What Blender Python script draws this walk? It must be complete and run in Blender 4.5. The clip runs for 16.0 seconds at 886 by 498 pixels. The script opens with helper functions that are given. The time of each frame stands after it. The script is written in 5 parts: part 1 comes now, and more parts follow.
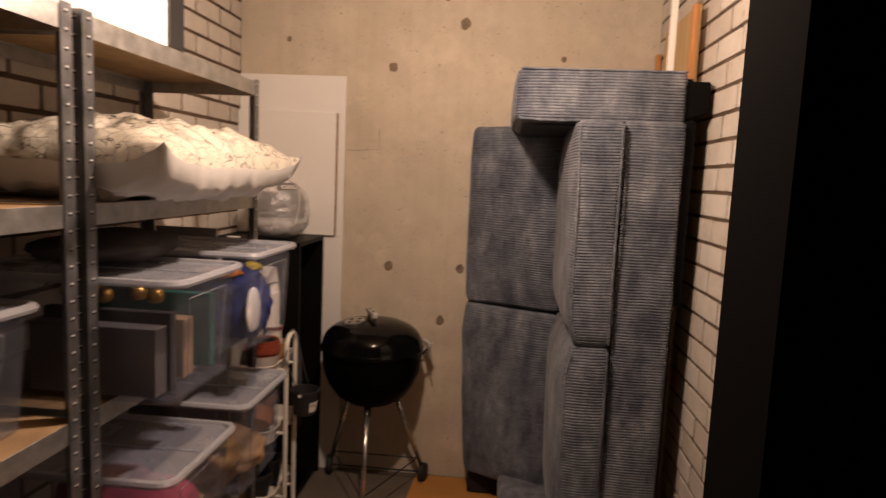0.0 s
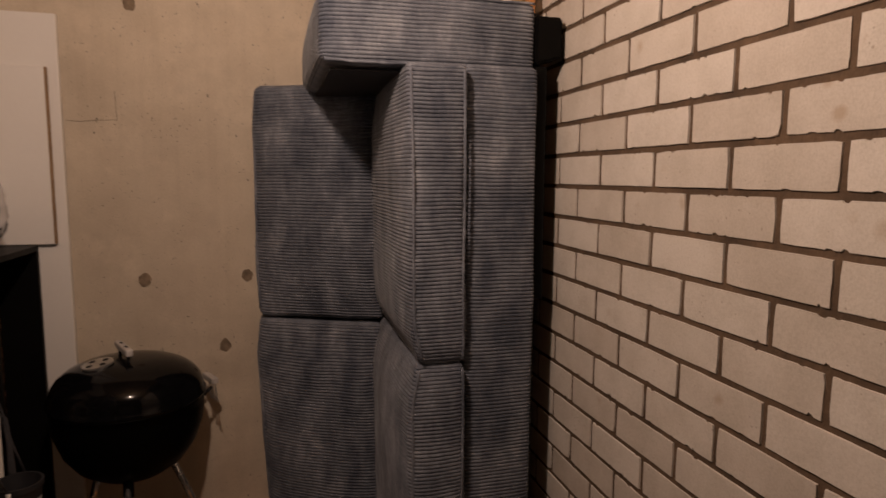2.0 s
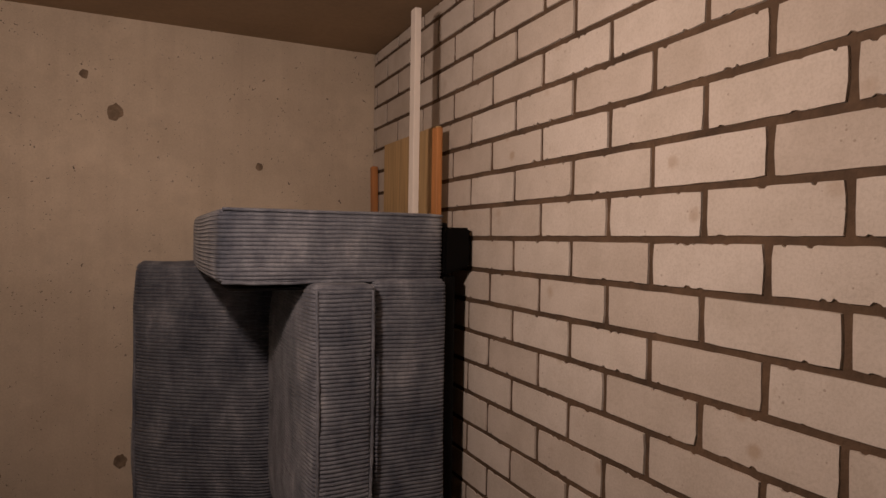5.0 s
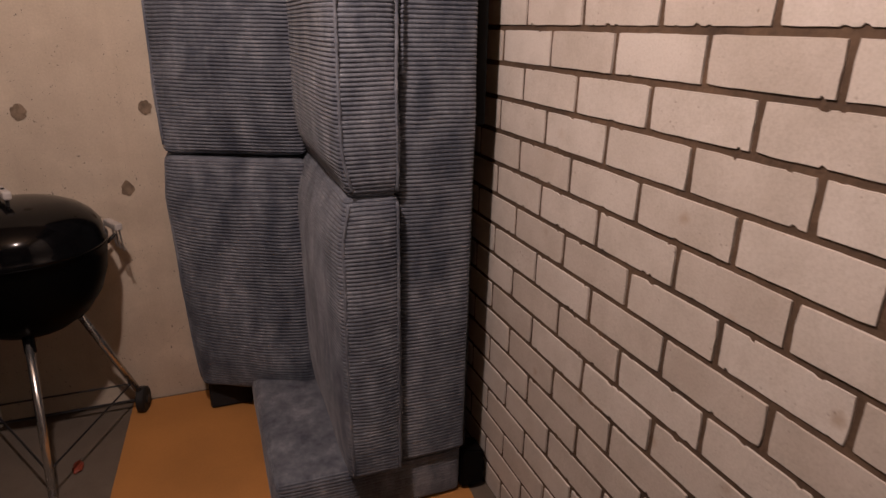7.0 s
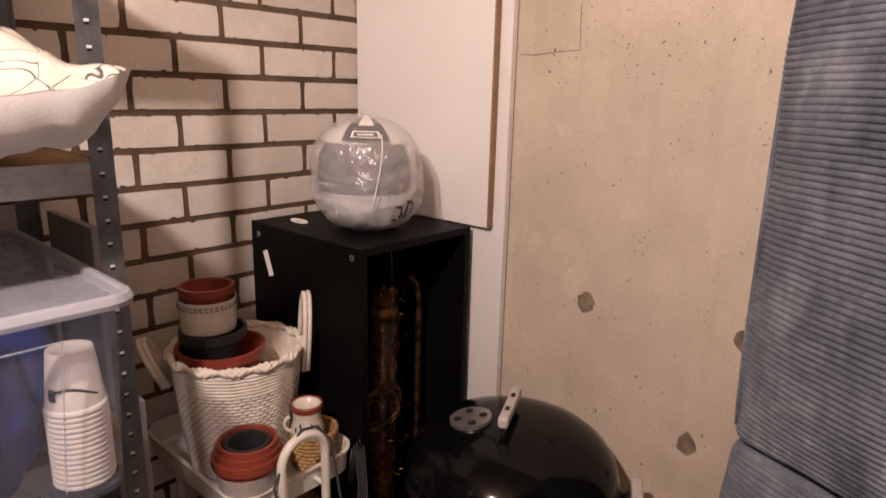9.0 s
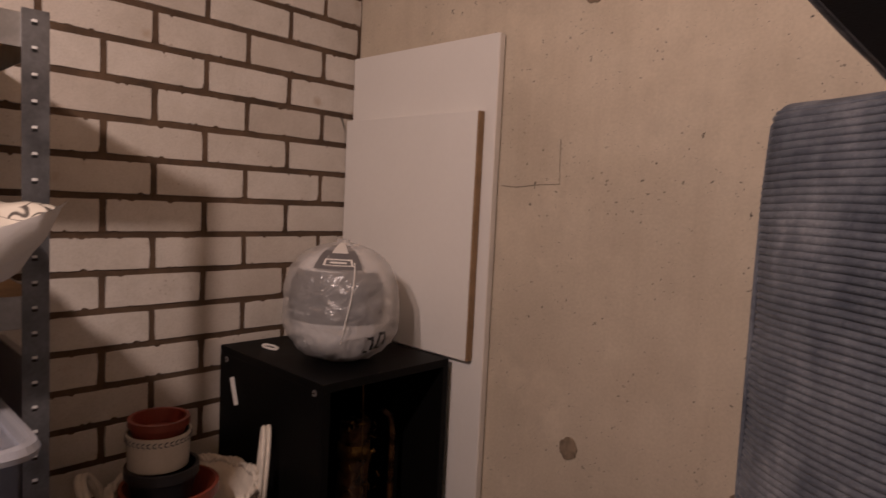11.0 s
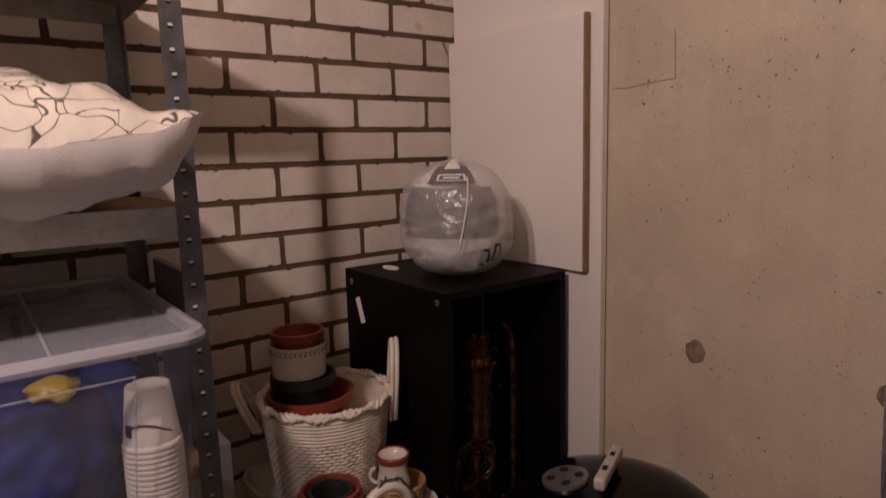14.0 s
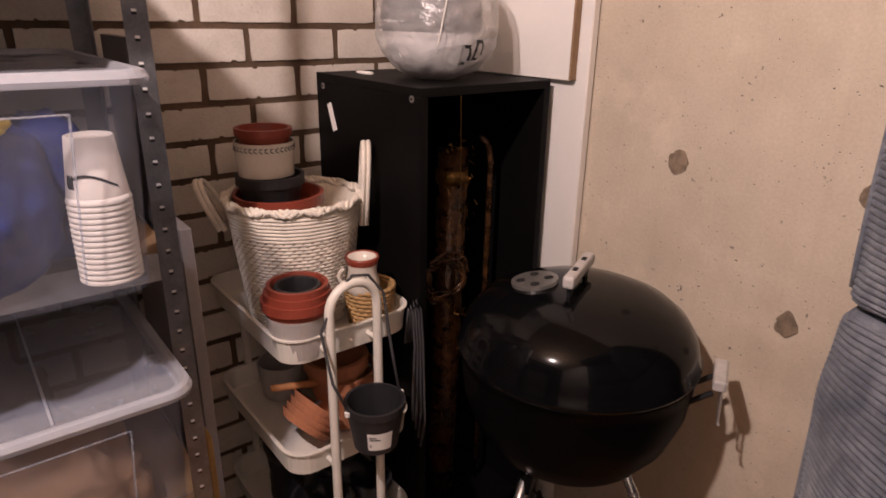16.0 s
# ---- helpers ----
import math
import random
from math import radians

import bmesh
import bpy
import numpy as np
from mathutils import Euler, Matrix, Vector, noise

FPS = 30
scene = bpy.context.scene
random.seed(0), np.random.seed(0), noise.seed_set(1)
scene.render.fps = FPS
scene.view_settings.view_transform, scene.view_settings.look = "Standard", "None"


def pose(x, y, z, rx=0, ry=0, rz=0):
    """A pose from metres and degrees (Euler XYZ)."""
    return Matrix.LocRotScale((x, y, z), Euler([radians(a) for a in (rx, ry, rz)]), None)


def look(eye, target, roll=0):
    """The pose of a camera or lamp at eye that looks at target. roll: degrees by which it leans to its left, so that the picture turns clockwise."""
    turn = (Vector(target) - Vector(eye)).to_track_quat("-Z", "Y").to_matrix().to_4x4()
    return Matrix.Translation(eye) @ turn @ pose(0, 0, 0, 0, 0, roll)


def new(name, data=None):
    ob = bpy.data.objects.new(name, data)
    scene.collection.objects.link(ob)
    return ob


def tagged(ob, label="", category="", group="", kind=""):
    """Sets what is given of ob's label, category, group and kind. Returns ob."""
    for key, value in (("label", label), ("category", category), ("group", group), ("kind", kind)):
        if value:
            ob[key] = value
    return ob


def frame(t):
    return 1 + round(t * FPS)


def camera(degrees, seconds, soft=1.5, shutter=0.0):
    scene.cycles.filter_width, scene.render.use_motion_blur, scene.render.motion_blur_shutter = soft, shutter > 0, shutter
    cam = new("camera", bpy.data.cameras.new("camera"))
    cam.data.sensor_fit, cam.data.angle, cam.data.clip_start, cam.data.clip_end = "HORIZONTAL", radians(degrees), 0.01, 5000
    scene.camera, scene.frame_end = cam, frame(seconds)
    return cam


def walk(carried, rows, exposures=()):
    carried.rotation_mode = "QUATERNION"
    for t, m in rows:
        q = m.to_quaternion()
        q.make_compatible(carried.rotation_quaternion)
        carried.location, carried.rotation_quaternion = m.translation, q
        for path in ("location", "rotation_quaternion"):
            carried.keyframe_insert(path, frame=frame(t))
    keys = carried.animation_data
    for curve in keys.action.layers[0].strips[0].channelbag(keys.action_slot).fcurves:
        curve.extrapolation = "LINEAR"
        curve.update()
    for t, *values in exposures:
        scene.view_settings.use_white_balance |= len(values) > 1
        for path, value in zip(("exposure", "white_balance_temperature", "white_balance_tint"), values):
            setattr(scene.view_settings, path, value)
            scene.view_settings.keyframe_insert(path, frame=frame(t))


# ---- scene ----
cam = camera(70.3, 16.0, 1.5, 0.35)
PATH = [
    (0, (0.088, 0.108, 1.628), (-0.090, 2.087, 1.403), 2.5),
    (0.5, (0.059, 0.262, 1.641), (0.172, 2.252, 1.468), 2.8),
    (1, (0.062, 0.506, 1.655), (0.299, 2.486, 1.503), 1.9),
    (1.5, (0.005, 0.680, 1.659), (0.381, 2.637, 1.487), 0.5),
    (2, (0.003, 0.760, 1.553), (0.514, 2.680, 1.325), 0.3),
    (2.5, (0.067, 0.828, 1.740), (0.805, 2.660, 1.426), 0.9),
    (3, (0.049, 0.857, 1.934), (0.925, 2.653, 1.844), -0.7),
    (3.2, (0.037, 0.875, 1.990), (0.880, 2.687, 1.925), -1.1),
    (5.3, (-0.023, 0.860, 1.957), (0.806, 2.680, 1.934), 1.5),
    (5.5, (0.013, 0.855, 1.840), (0.680, 2.739, 1.765), 1.2),
    (6, (-0.003, 0.836, 1.457), (0.646, 2.682, 1.043), -0.3),
    (6.5, (0.045, 0.847, 1.367), (0.706, 2.588, 0.640), 0.4),
    (7, (0.047, 0.933, 1.435), (0.737, 2.689, 0.770), 1.0),
    (7.5, (0.087, 1.156, 1.439), (0.204, 3.024, 0.734), 0.3),
    (8, (0.178, 1.515, 1.507), (-0.352, 3.28, 0.729), -1.9),
    (8.5, (0.202, 1.859, 1.617), (-0.772, 3.495, 1.005), 1.9),
    (8.7, (0.225, 1.953, 1.635), (-0.97, 3.457, 1.078), 1.8),
    (10.8, (0.259, 2.148, 1.72), (-1.156, 3.547, 1.523), 2.7),
    (11, (0.255, 2.148, 1.708), (-1.115, 3.598, 1.555), 2.8),
    (11.5, (0.236, 2.176, 1.714), (-1.031, 3.716, 1.558), 3.2),
    (12, (0.279, 2.162, 1.72), (-1.029, 3.669, 1.598), 2.5),
    (12.5, (0.291, 2.158, 1.711), (-1.101, 3.592, 1.623), 0.8),
    (13, (0.294, 2.174, 1.701), (-1.138, 3.567, 1.599), -1.3),
    (13.5, (0.288, 2.134, 1.664), (-1.267, 3.382, 1.515), -2.7),
    (14, (0.257, 2.114, 1.611), (-1.316, 3.311, 1.308), -1.6),
    (14.5, (0.261, 2.115, 1.56), (-1.283, 3.305, 1.112), -1.2),
    (15, (0.236, 2.122, 1.479), (-1.183, 3.367, 0.817), 1.5),
    (15.5, (0.241, 2.138, 1.471), (-1.128, 3.363, 0.68), 2.6),
    (16, (0.247, 2.147, 1.438), (-1.217, 3.321, 0.746), 1.0),
]
# seconds, stops, kelvin, tint
EXPOSURES = [
    (0, 0.8, 6500, 14),
    (0.5, 0.62, 6550, 10),
    (1, 0.37, 6550, 10),
    (1.5, 0.15, 6450, 14),
    (2, 0.13, 6350, 16),
    (2.5, 0.15, 6050, 14),
    (3, -0.3, 6100, 14),
    (3.2, -0.4, 6100, 14),
    (5.3, -0.8, 6150, 18),
    (5.5, -0.9, 6150, 18),
    (6, -0.4, 6050, 22),
    (6.5, 0.6, 5700, 22),
    (7, 0.86, 5650, 18),
    (7.5, 0.95, 5650, 20),
    (8, 1.62, 5600, 18),
    (8.5, 1.5, 5550, 16),
    (8.7, 1.5, 5550, 16),
    (10.8, 0.25, 5750, 20),
    (11, 0.2, 5750, 20),
    (11.5, 0.15, 5750, 22),
    (12, 0.1, 5800, 22),
    (12.5, 0.12, 5800, 22),
    (13, 0.05, 5800, 24),
    (13.5, 0.05, 5800, 24),
    (14, 0.3, 5700, 22),
    (14.5, 0.6, 5650, 22),
    (15, 1.05, 5600, 20),
    (15.5, 1.45, 5500, 20),
    (16, 1.7, 5450, 18),
]
walk(cam, [(t, look(eye, target, roll)) for t, eye, target, roll in PATH], EXPOSURES)

# ---- light ----
world = bpy.data.worlds.new("world")
world.use_nodes = True
world.node_tree.nodes["Background"].inputs[0].default_value = (0.02, 0.02, 0.022, 1)
world.node_tree.nodes["Background"].inputs[1].default_value = 0.05
scene.world = world
LAMP = Vector((-0.168, 1.72, 2.317))
bulb_light = new("bulb_light", bpy.data.lights.new("bulb_light", "POINT"))
bulb_light.location = LAMP
bulb_light.data.energy = 42
bulb_light.data.color = (1.0, 0.735, 0.55)
bulb_light.data.shadow_soft_size = 0.035

# ---- plan, metres ----
XL, XR, YF, YB, TOP = -1.317, 0.824, 0.610, 3.40, 2.745
JAMB_L, JAMB_R = -0.62, 0.2625


# ---- materials ----
def nodes_of(name):
    m = bpy.data.materials.new(name)
    m.use_nodes = True
    t = m.node_tree
    return m, t, t.nodes["Principled BSDF"]


def noise_node(t, vec, scale, detail=4.0, rough=0.55):
    n = t.nodes.new("ShaderNodeTexNoise")
    n.inputs["Scale"].default_value = scale
    n.inputs["Detail"].default_value = detail
    n.inputs["Roughness"].default_value = rough
    t.links.new(vec, n.inputs["Vector"])
    return n.outputs["Fac"]


def ramp(t, fac, stops):
    r = t.nodes.new("ShaderNodeValToRGB")
    els = r.color_ramp.elements
    while len(els) < len(stops):
        els.new(0.5)
    for e, (p, c) in zip(els, stops):
        e.position = p
        e.color = (*c, 1) if len(c) == 3 else c
    t.links.new(fac, r.inputs["Fac"])
    return r.outputs["Color"]


def mixc(t, kind, fac, a, b):
    n = t.nodes.new("ShaderNodeMix")
    n.data_type, n.blend_type = "RGBA", kind
    for sock, v in ((n.inputs[0], fac), (n.inputs[6], a), (n.inputs[7], b)):
        if isinstance(v, (int, float)):
            sock.default_value = v
        elif isinstance(v, tuple):
            sock.default_value = (*v, 1)
        else:
            t.links.new(v, sock)
    return n.outputs[2]


def mathn(t, op, a, b=0.5):
    n = t.nodes.new("ShaderNodeMath")
    n.operation = op
    for sock, v in zip(n.inputs, (a, b)):
        if isinstance(v, (int, float)):
            sock.default_value = v
        else:
            t.links.new(v, sock)
    return n.outputs[0]


def coords(t, per_object=False):
    c = t.nodes.new("ShaderNodeTexCoord").outputs["Object"]
    if not per_object:
        return c
    info = t.nodes.new("ShaderNodeObjectInfo")
    add = t.nodes.new("ShaderNodeVectorMath")
    add.operation = "ADD"
    scl = mathn(t, "MULTIPLY", info.outputs["Random"], 57.0)
    t.links.new(c, add.inputs[0])
    t.links.new(scl, add.inputs[1])
    return add.outputs[0]


def bump(t, p, height, strength, dist):
    b = t.nodes.new("ShaderNodeBump")
    b.inputs["Strength"].default_value = strength
    b.inputs["Distance"].default_value = dist
    t.links.new(height, b.inputs["Height"])
    t.links.new(b.outputs["Normal"], p.inputs["Normal"])


def surface(name, color, vary=0.15, rough=0.6, big=3.0, fine=60.0, relief=0.2, dist=0.002, metal=0.0, per_object=False, spec=0.5, sheen=0.0, coat=0.0):
    """A plain material with broad blotches, fine grain and slight relief."""
    m, t, p = nodes_of(name)
    v = coords(t, per_object)
    a = noise_node(t, v, big, 5)
    b = noise_node(t, v, fine, 3)
    lo = tuple(c * (1 - vary) for c in color)
    hi = tuple(min(1, c * (1 + vary)) for c in color)
    c1 = ramp(t, a, [(0.3, lo), (0.7, hi)])
    c2 = ramp(t, b, [(0.3, (1 - vary * 0.6,) * 3), (0.7, (1.0,) * 3)])
    t.links.new(mixc(t, "MULTIPLY", 1.0, c1, c2), p.inputs["Base Color"])
    rr = t.nodes.new("ShaderNodeMapRange")
    rr.inputs["To Min"].default_value = max(0.03, rough - 0.1)
    rr.inputs["To Max"].default_value = min(1, rough + 0.1)
    t.links.new(a, rr.inputs["Value"])
    t.links.new(rr.outputs[0], p.inputs["Roughness"])
    p.inputs["Metallic"].default_value = metal
    p.inputs["Specular IOR Level"].default_value = spec
    p.inputs["Sheen Weight"].default_value = sheen
    p.inputs["Coat Weight"].default_value = coat
    if relief:
        bump(t, p, b, relief, dist)
    return m


def brick_material():
    m, t, p = nodes_of("sand_lime_brick")
    v = coords(t, True)
    info = t.nodes.new("ShaderNodeObjectInfo").outputs["Random"]
    isle = t.nodes.new("ShaderNodeNewGeometry").outputs["Random Per Island"]
    pick = mathn(t, "FRACT", mathn(t, "ADD", info, isle))
    tone = ramp(t, pick, [(0.0, (0.56, 0.51, 0.45)), (0.5, (0.62, 0.575, 0.515)), (1.0, (0.665, 0.625, 0.57))])
    blot = ramp(t, noise_node(t, v, 9, 6, 0.62), [(0.32, (0.86, 0.85, 0.83)), (0.60, (1, 1, 1))])
    grit = ramp(t, noise_node(t, v, 210, 3, 0.7), [(0.36, (0.90, 0.895, 0.88)), (0.56, (1, 1, 1))])
    col = mixc(t, "MULTIPLY", 1.0, mixc(t, "MULTIPLY", 1.0, tone, blot), grit)
    # brown round stains on few bricks
    vor = t.nodes.new("ShaderNodeTexVoronoi")
    vor.inputs["Scale"].default_value = 11
    t.links.new(v, vor.inputs["Vector"])
    spot = ramp(t, mathn(t, "ADD", vor.outputs["Distance"], mathn(t, "MULTIPLY", noise_node(t, v, 40, 3), 0.22)), [(0.17, (1, 1, 1)), (0.30, (0, 0, 0))])
    gate = ramp(t, noise_node(t, v, 2.2, 1), [(0.55, (0, 0, 0)), (0.63, (1, 1, 1))])
    stain = mixc(t, "MULTIPLY", 1.0, spot, gate)
    col = mixc(t, "MIX", mathn(t, "MULTIPLY", stain, 0.62), col, (0.38, 0.28, 0.19))
    # mortar smears and small dark grains
    smear = ramp(t, noise_node(t, v, 22, 7, 0.75), [(0.62, (0, 0, 0)), (0.72, (1, 1, 1))])
    col = mixc(t, "MIX", mathn(t, "MULTIPLY", smear, 0.40), col, (0.42, 0.34, 0.26))
    vd = t.nodes.new("ShaderNodeTexVoronoi")
    vd.inputs["Scale"].default_value = 55
    t.links.new(v, vd.inputs["Vector"])
    dot = ramp(t, mathn(t, "ADD", vd.outputs["Distance"], mathn(t, "MULTIPLY", noise_node(t, v, 12, 2), 0.5)), [(0.27, (1, 1, 1)), (0.33, (0, 0, 0))])
    col = mixc(t, "MIX", mathn(t, "MULTIPLY", dot, 0.5), col, (0.26, 0.20, 0.15))
    t.links.new(col, p.inputs["Base Color"])
    p.inputs["Roughness"].default_value = 0.85
    h = mathn(t, "SUBTRACT", mathn(t, "ADD", noise_node(t, v, 90, 5, 0.65), noise_node(t, v, 14, 3)), mathn(t, "MULTIPLY", dot, 0.4))
    bump(t, p, h, 0.40, 0.0024)
    return m


def concrete_material(name, base, pits=1.0):
    m, t, p = nodes_of(name)
    v = coords(t)
    big = ramp(t, noise_node(t, v, 1.3, 6, 0.6), [(0.3, tuple(c * 0.82 for c in base)), (0.7, tuple(c * 1.12 for c in base))])
    mid = ramp(t, noise_node(t, v, 8, 5, 0.6), [(0.32, (0.91, 0.90, 0.885)), (0.66, (1, 1, 1))])
    grain = ramp(t, noise_node(t, v, 150, 3), [(0.3, (0.88, 0.88, 0.87)), (0.7, (1, 1, 1))])
    col = mixc(t, "MULTIPLY", 1.0, mixc(t, "MULTIPLY", 1.0, big, mid), grain)
    # vertical run marks of the formwork
    st = t.nodes.new("ShaderNodeMapping")
    st.inputs["Scale"].default_value = (26, 26, 1.1)
    t.links.new(v, st.inputs["Vector"])
    runs = ramp(t, noise_node(t, st.outputs[0], 1, 3), [(0.34, (0.955, 0.95, 0.945)), (0.55, (1, 1, 1))])
    col = mixc(t, "MULTIPLY", 1.0, col, runs)
    # pale lime patches
    pale = ramp(t, noise_node(t, v, 3.4, 7, 0.68), [(0.52, (0, 0, 0)), (0.66, (1, 1, 1))])
    col = mixc(t, "MIX", mathn(t, "MULTIPLY", pale, 0.30), col, tuple(min(1, c * 1.3) for c in base))
    # dark blow holes of many sizes, in loose clusters
    hole = None
    for scale, edge, reach, low in ((84, 0.690, 6.5, 0.48), (150, 0.665, 9, 0.47)):
        pit = ramp(t, noise_node(t, v, scale, 3, 0.5), [(edge, (0, 0, 0)), (edge + 0.025, (1, 1, 1))])
        gate = ramp(t, noise_node(t, v, reach, 4, 0.65), [(low, (0, 0, 0)), (low + 0.05, (1, 1, 1))])
        one = mixc(t, "MULTIPLY", 1.0, pit, gate)
        hole = one if hole is None else mixc(t, "LIGHTEN", 1.0, hole, one)
    col = mixc(t, "MIX", mathn(t, "MULTIPLY", hole, 0.92 * pits), col, tuple(c * 0.13 for c in base))
    # soft grey stains
    vb = t.nodes.new("ShaderNodeTexVoronoi")
    vb.inputs["Scale"].default_value = 6
    t.links.new(v, vb.inputs["Vector"])
    blot = ramp(t, mathn(t, "ADD", vb.outputs["Distance"], mathn(t, "MULTIPLY", noise_node(t, v, 30, 3), 0.25)), [(0.20, (1, 1, 1)), (0.34, (0, 0, 0))])
    col = mixc(t, "MIX", mathn(t, "MULTIPLY", blot, 0.15), col, tuple(c * 0.55 for c in base))
    t.links.new(col, p.inputs["Base Color"])
    p.inputs["Roughness"].default_value = 0.78
    h = mathn(t, "SUBTRACT", noise_node(t, v, 60, 5, 0.6), mathn(t, "MULTIPLY", hole, 1.2))
    bump(t, p, h, 0.3, 0.002)
    return m


def fabric_material():
    m, t, p = nodes_of("corduroy")
    v = coords(t)
    st = t.nodes.new("ShaderNodeMapping")
    st.inputs["Scale"].default_value = (1.7, 1.7, 0.75)
    t.links.new(v, st.inputs["Vector"])
    # sheen of the crushed nap, put into the colour as broad patches
    nap_sheen = ramp(t, noise_node(t, st.outputs[0], 6.5, 8, 0.66), [(0.34, (0.088, 0.102, 0.132)), (0.47, (0.155, 0.173, 0.208)), (0.56, (0.202, 0.221, 0.258)), (0.68, (0.31, 0.331, 0.365))])
    # short flecks of brushed-pile sheen, also painted into the colour
    fl = t.nodes.new("ShaderNodeMapping")
    fl.inputs["Scale"].default_value = (20, 20, 88)
    t.links.new(v, fl.inputs["Vector"])
    sheen_fleck = ramp(t, noise_node(t, fl.outputs[0], 1, 4, 0.7), [(0.36, (0.74, 0.74, 0.77)), (0.62, (1.0, 1.0, 1.0))])
    fine = ramp(t, noise_node(t, v, 420, 2), [(0.3, (0.8, 0.8, 0.8)), (0.7, (1, 1, 1))])
    col = mixc(t, "MULTIPLY", 1.0, mixc(t, "MULTIPLY", 1.0, nap_sheen, sheen_fleck), fine)
    t.links.new(col, p.inputs["Base Color"])
    p.inputs["Roughness"].default_value = 0.9
    p.inputs["Sheen Weight"].default_value = 0.22
    p.inputs["Sheen Roughness"].default_value = 0.4
    p.inputs["Specular IOR Level"].default_value = 0.15
    bump(t, p, noise_node(t, v, 260, 4), 0.5, 0.0014)
    return m


def clear_material(name, tint, body, cloud, rough, gloss=0.06, crinkle=0.0):
    """Thin see-through plastic: mostly clear, partly milky, with a weak gloss."""
    m, t, p = nodes_of(name)
    v = coords(t)
    p.inputs["Base Color"].default_value = (*body, 1)
    p.inputs["Roughness"].default_value = rough
    tr = t.nodes.new("ShaderNodeBsdfTransparent")
    tr.inputs[0].default_value = (*tint, 1)
    mix = t.nodes.new("ShaderNodeMixShader")
    mr = t.nodes.new("ShaderNodeMapRange")
    mr.inputs["To Min"].default_value = max(0, cloud - 0.05)
    mr.inputs["To Max"].default_value = cloud + 0.05
    t.links.new(noise_node(t, v, 14, 4), mr.inputs["Value"])
    t.links.new(mr.outputs[0], mix.inputs[0])
    t.links.new(tr.outputs[0], mix.inputs[1])
    t.links.new(p.outputs[0], mix.inputs[2])
    gl = t.nodes.new("ShaderNodeBsdfGlossy")
    gl.inputs["Roughness"].default_value = rough
    if crinkle:
        wr = mathn(t, "ABSOLUTE", mathn(t, "SUBTRACT", noise_node(t, v, 17, 4, 0.55), 0.5))
        bump(t, p, wr, crinkle, 0.02)
        t.links.new(p.inputs["Normal"].links[0].from_socket, gl.inputs["Normal"])
    mix2 = t.nodes.new("ShaderNodeMixShader")
    mix2.inputs[0].default_value = gloss
    t.links.new(mix.outputs[0], mix2.inputs[1])
    t.links.new(gl.outputs[0], mix2.inputs[2])
    t.links.new(mix2.outputs[0], t.nodes["Material Output"].inputs["Surface"])
    return m


def print_material():
    """Cream cloth with a black line drawing all over."""
    m, t, p = nodes_of("printed_duvet")
    v = coords(t)
    wob = t.nodes.new("ShaderNodeVectorMath")
    wob.operation = "ADD"
    nz = t.nodes.new("ShaderNodeTexNoise")
    nz.inputs["Scale"].default_value = 9
    t.links.new(v, nz.inputs["Vector"])
    sc = t.nodes.new("ShaderNodeVectorMath")
    sc.operation = "SCALE"
    sc.inputs["Scale"].default_value = 0.16
    t.links.new(nz.outputs["Color"], sc.inputs[0])
    t.links.new(v, wob.inputs[0])
    t.links.new(sc.outputs[0], wob.inputs[1])
    vor = t.nodes.new("ShaderNodeTexVoronoi")
    vor.feature = "DISTANCE_TO_EDGE"
    vor.inputs["Scale"].default_value = 24
    t.links.new(wob.outputs[0], vor.inputs["Vector"])
    line = ramp(t, vor.outputs["Distance"], [(0.014, (1, 1, 1)), (0.028, (0, 0, 0))])
    gate = ramp(t, noise_node(t, v, 16, 2), [(0.39, (0, 0, 0)), (0.45, (1, 1, 1))])
    col = mixc(t, "MIX", mixc(t, "MULTIPLY", 1.0, line, gate), (0.58, 0.55, 0.47), (0.05, 0.045, 0.04))
    t.links.new(col, p.inputs["Base Color"])
    p.inputs["Roughness"].default_value = 0.6
    p.inputs["Coat Weight"].default_value = 1.0
    p.inputs["Coat Roughness"].default_value = 0.10
    bump(t, p, noise_node(t, v, 10, 4), 0.8, 0.012)
    return m


def wood_material(name, base, rough=0.6):
    m, t, p = nodes_of(name)
    v = coords(t)
    st = t.nodes.new("ShaderNodeMapping")
    st.inputs["Scale"].default_value = (45, 45, 2.5)
    t.links.new(v, st.inputs["Vector"])
    g = noise_node(t, st.outputs[0], 1, 5)
    t.links.new(ramp(t, g, [(0.3, tuple(c * 0.7 for c in base)), (0.7, tuple(min(1, c * 1.2) for c in base))]), p.inputs["Base Color"])
    p.inputs["Roughness"].default_value = rough
    bump(t, p, g, 0.2, 0.001)
    return m


M_BRICK = brick_material()
M_MORTAR = surface("mortar", (0.108, 0.070, 0.042), 0.4, 0.95, 9, 70, 0.7, 0.004)
M_CONC = concrete_material("concrete_wall", (0.645, 0.565, 0.45))
M_FLOOR = concrete_material("concrete_floor", (0.150, 0.124, 0.098), 0.4)
M_CEIL = surface("ceiling_board", (0.30, 0.21, 0.125), 0.2, 0.8, 2, 50, 0.15)
M_PLUG = surface("tie_plug", (0.255, 0.195, 0.135), 0.4, 0.9, 30, 150, 0.5)
M_LINE = surface("hairline", (0.20, 0.17, 0.13), 0.2, 0.9)
M_MAT = surface("orange_mat", (0.47, 0.218, 0.053), 0.12, 0.75, 3, 140, 0.25, 0.001)
# near-black colour stands in for the doorway wall being unlit
M_UNLITWALL = surface("unlit_black", (0.006, 0.0058, 0.0065), 0.2, 0.9, 3, 60, 0.1, spec=0.02)
M_CORD = fabric_material()
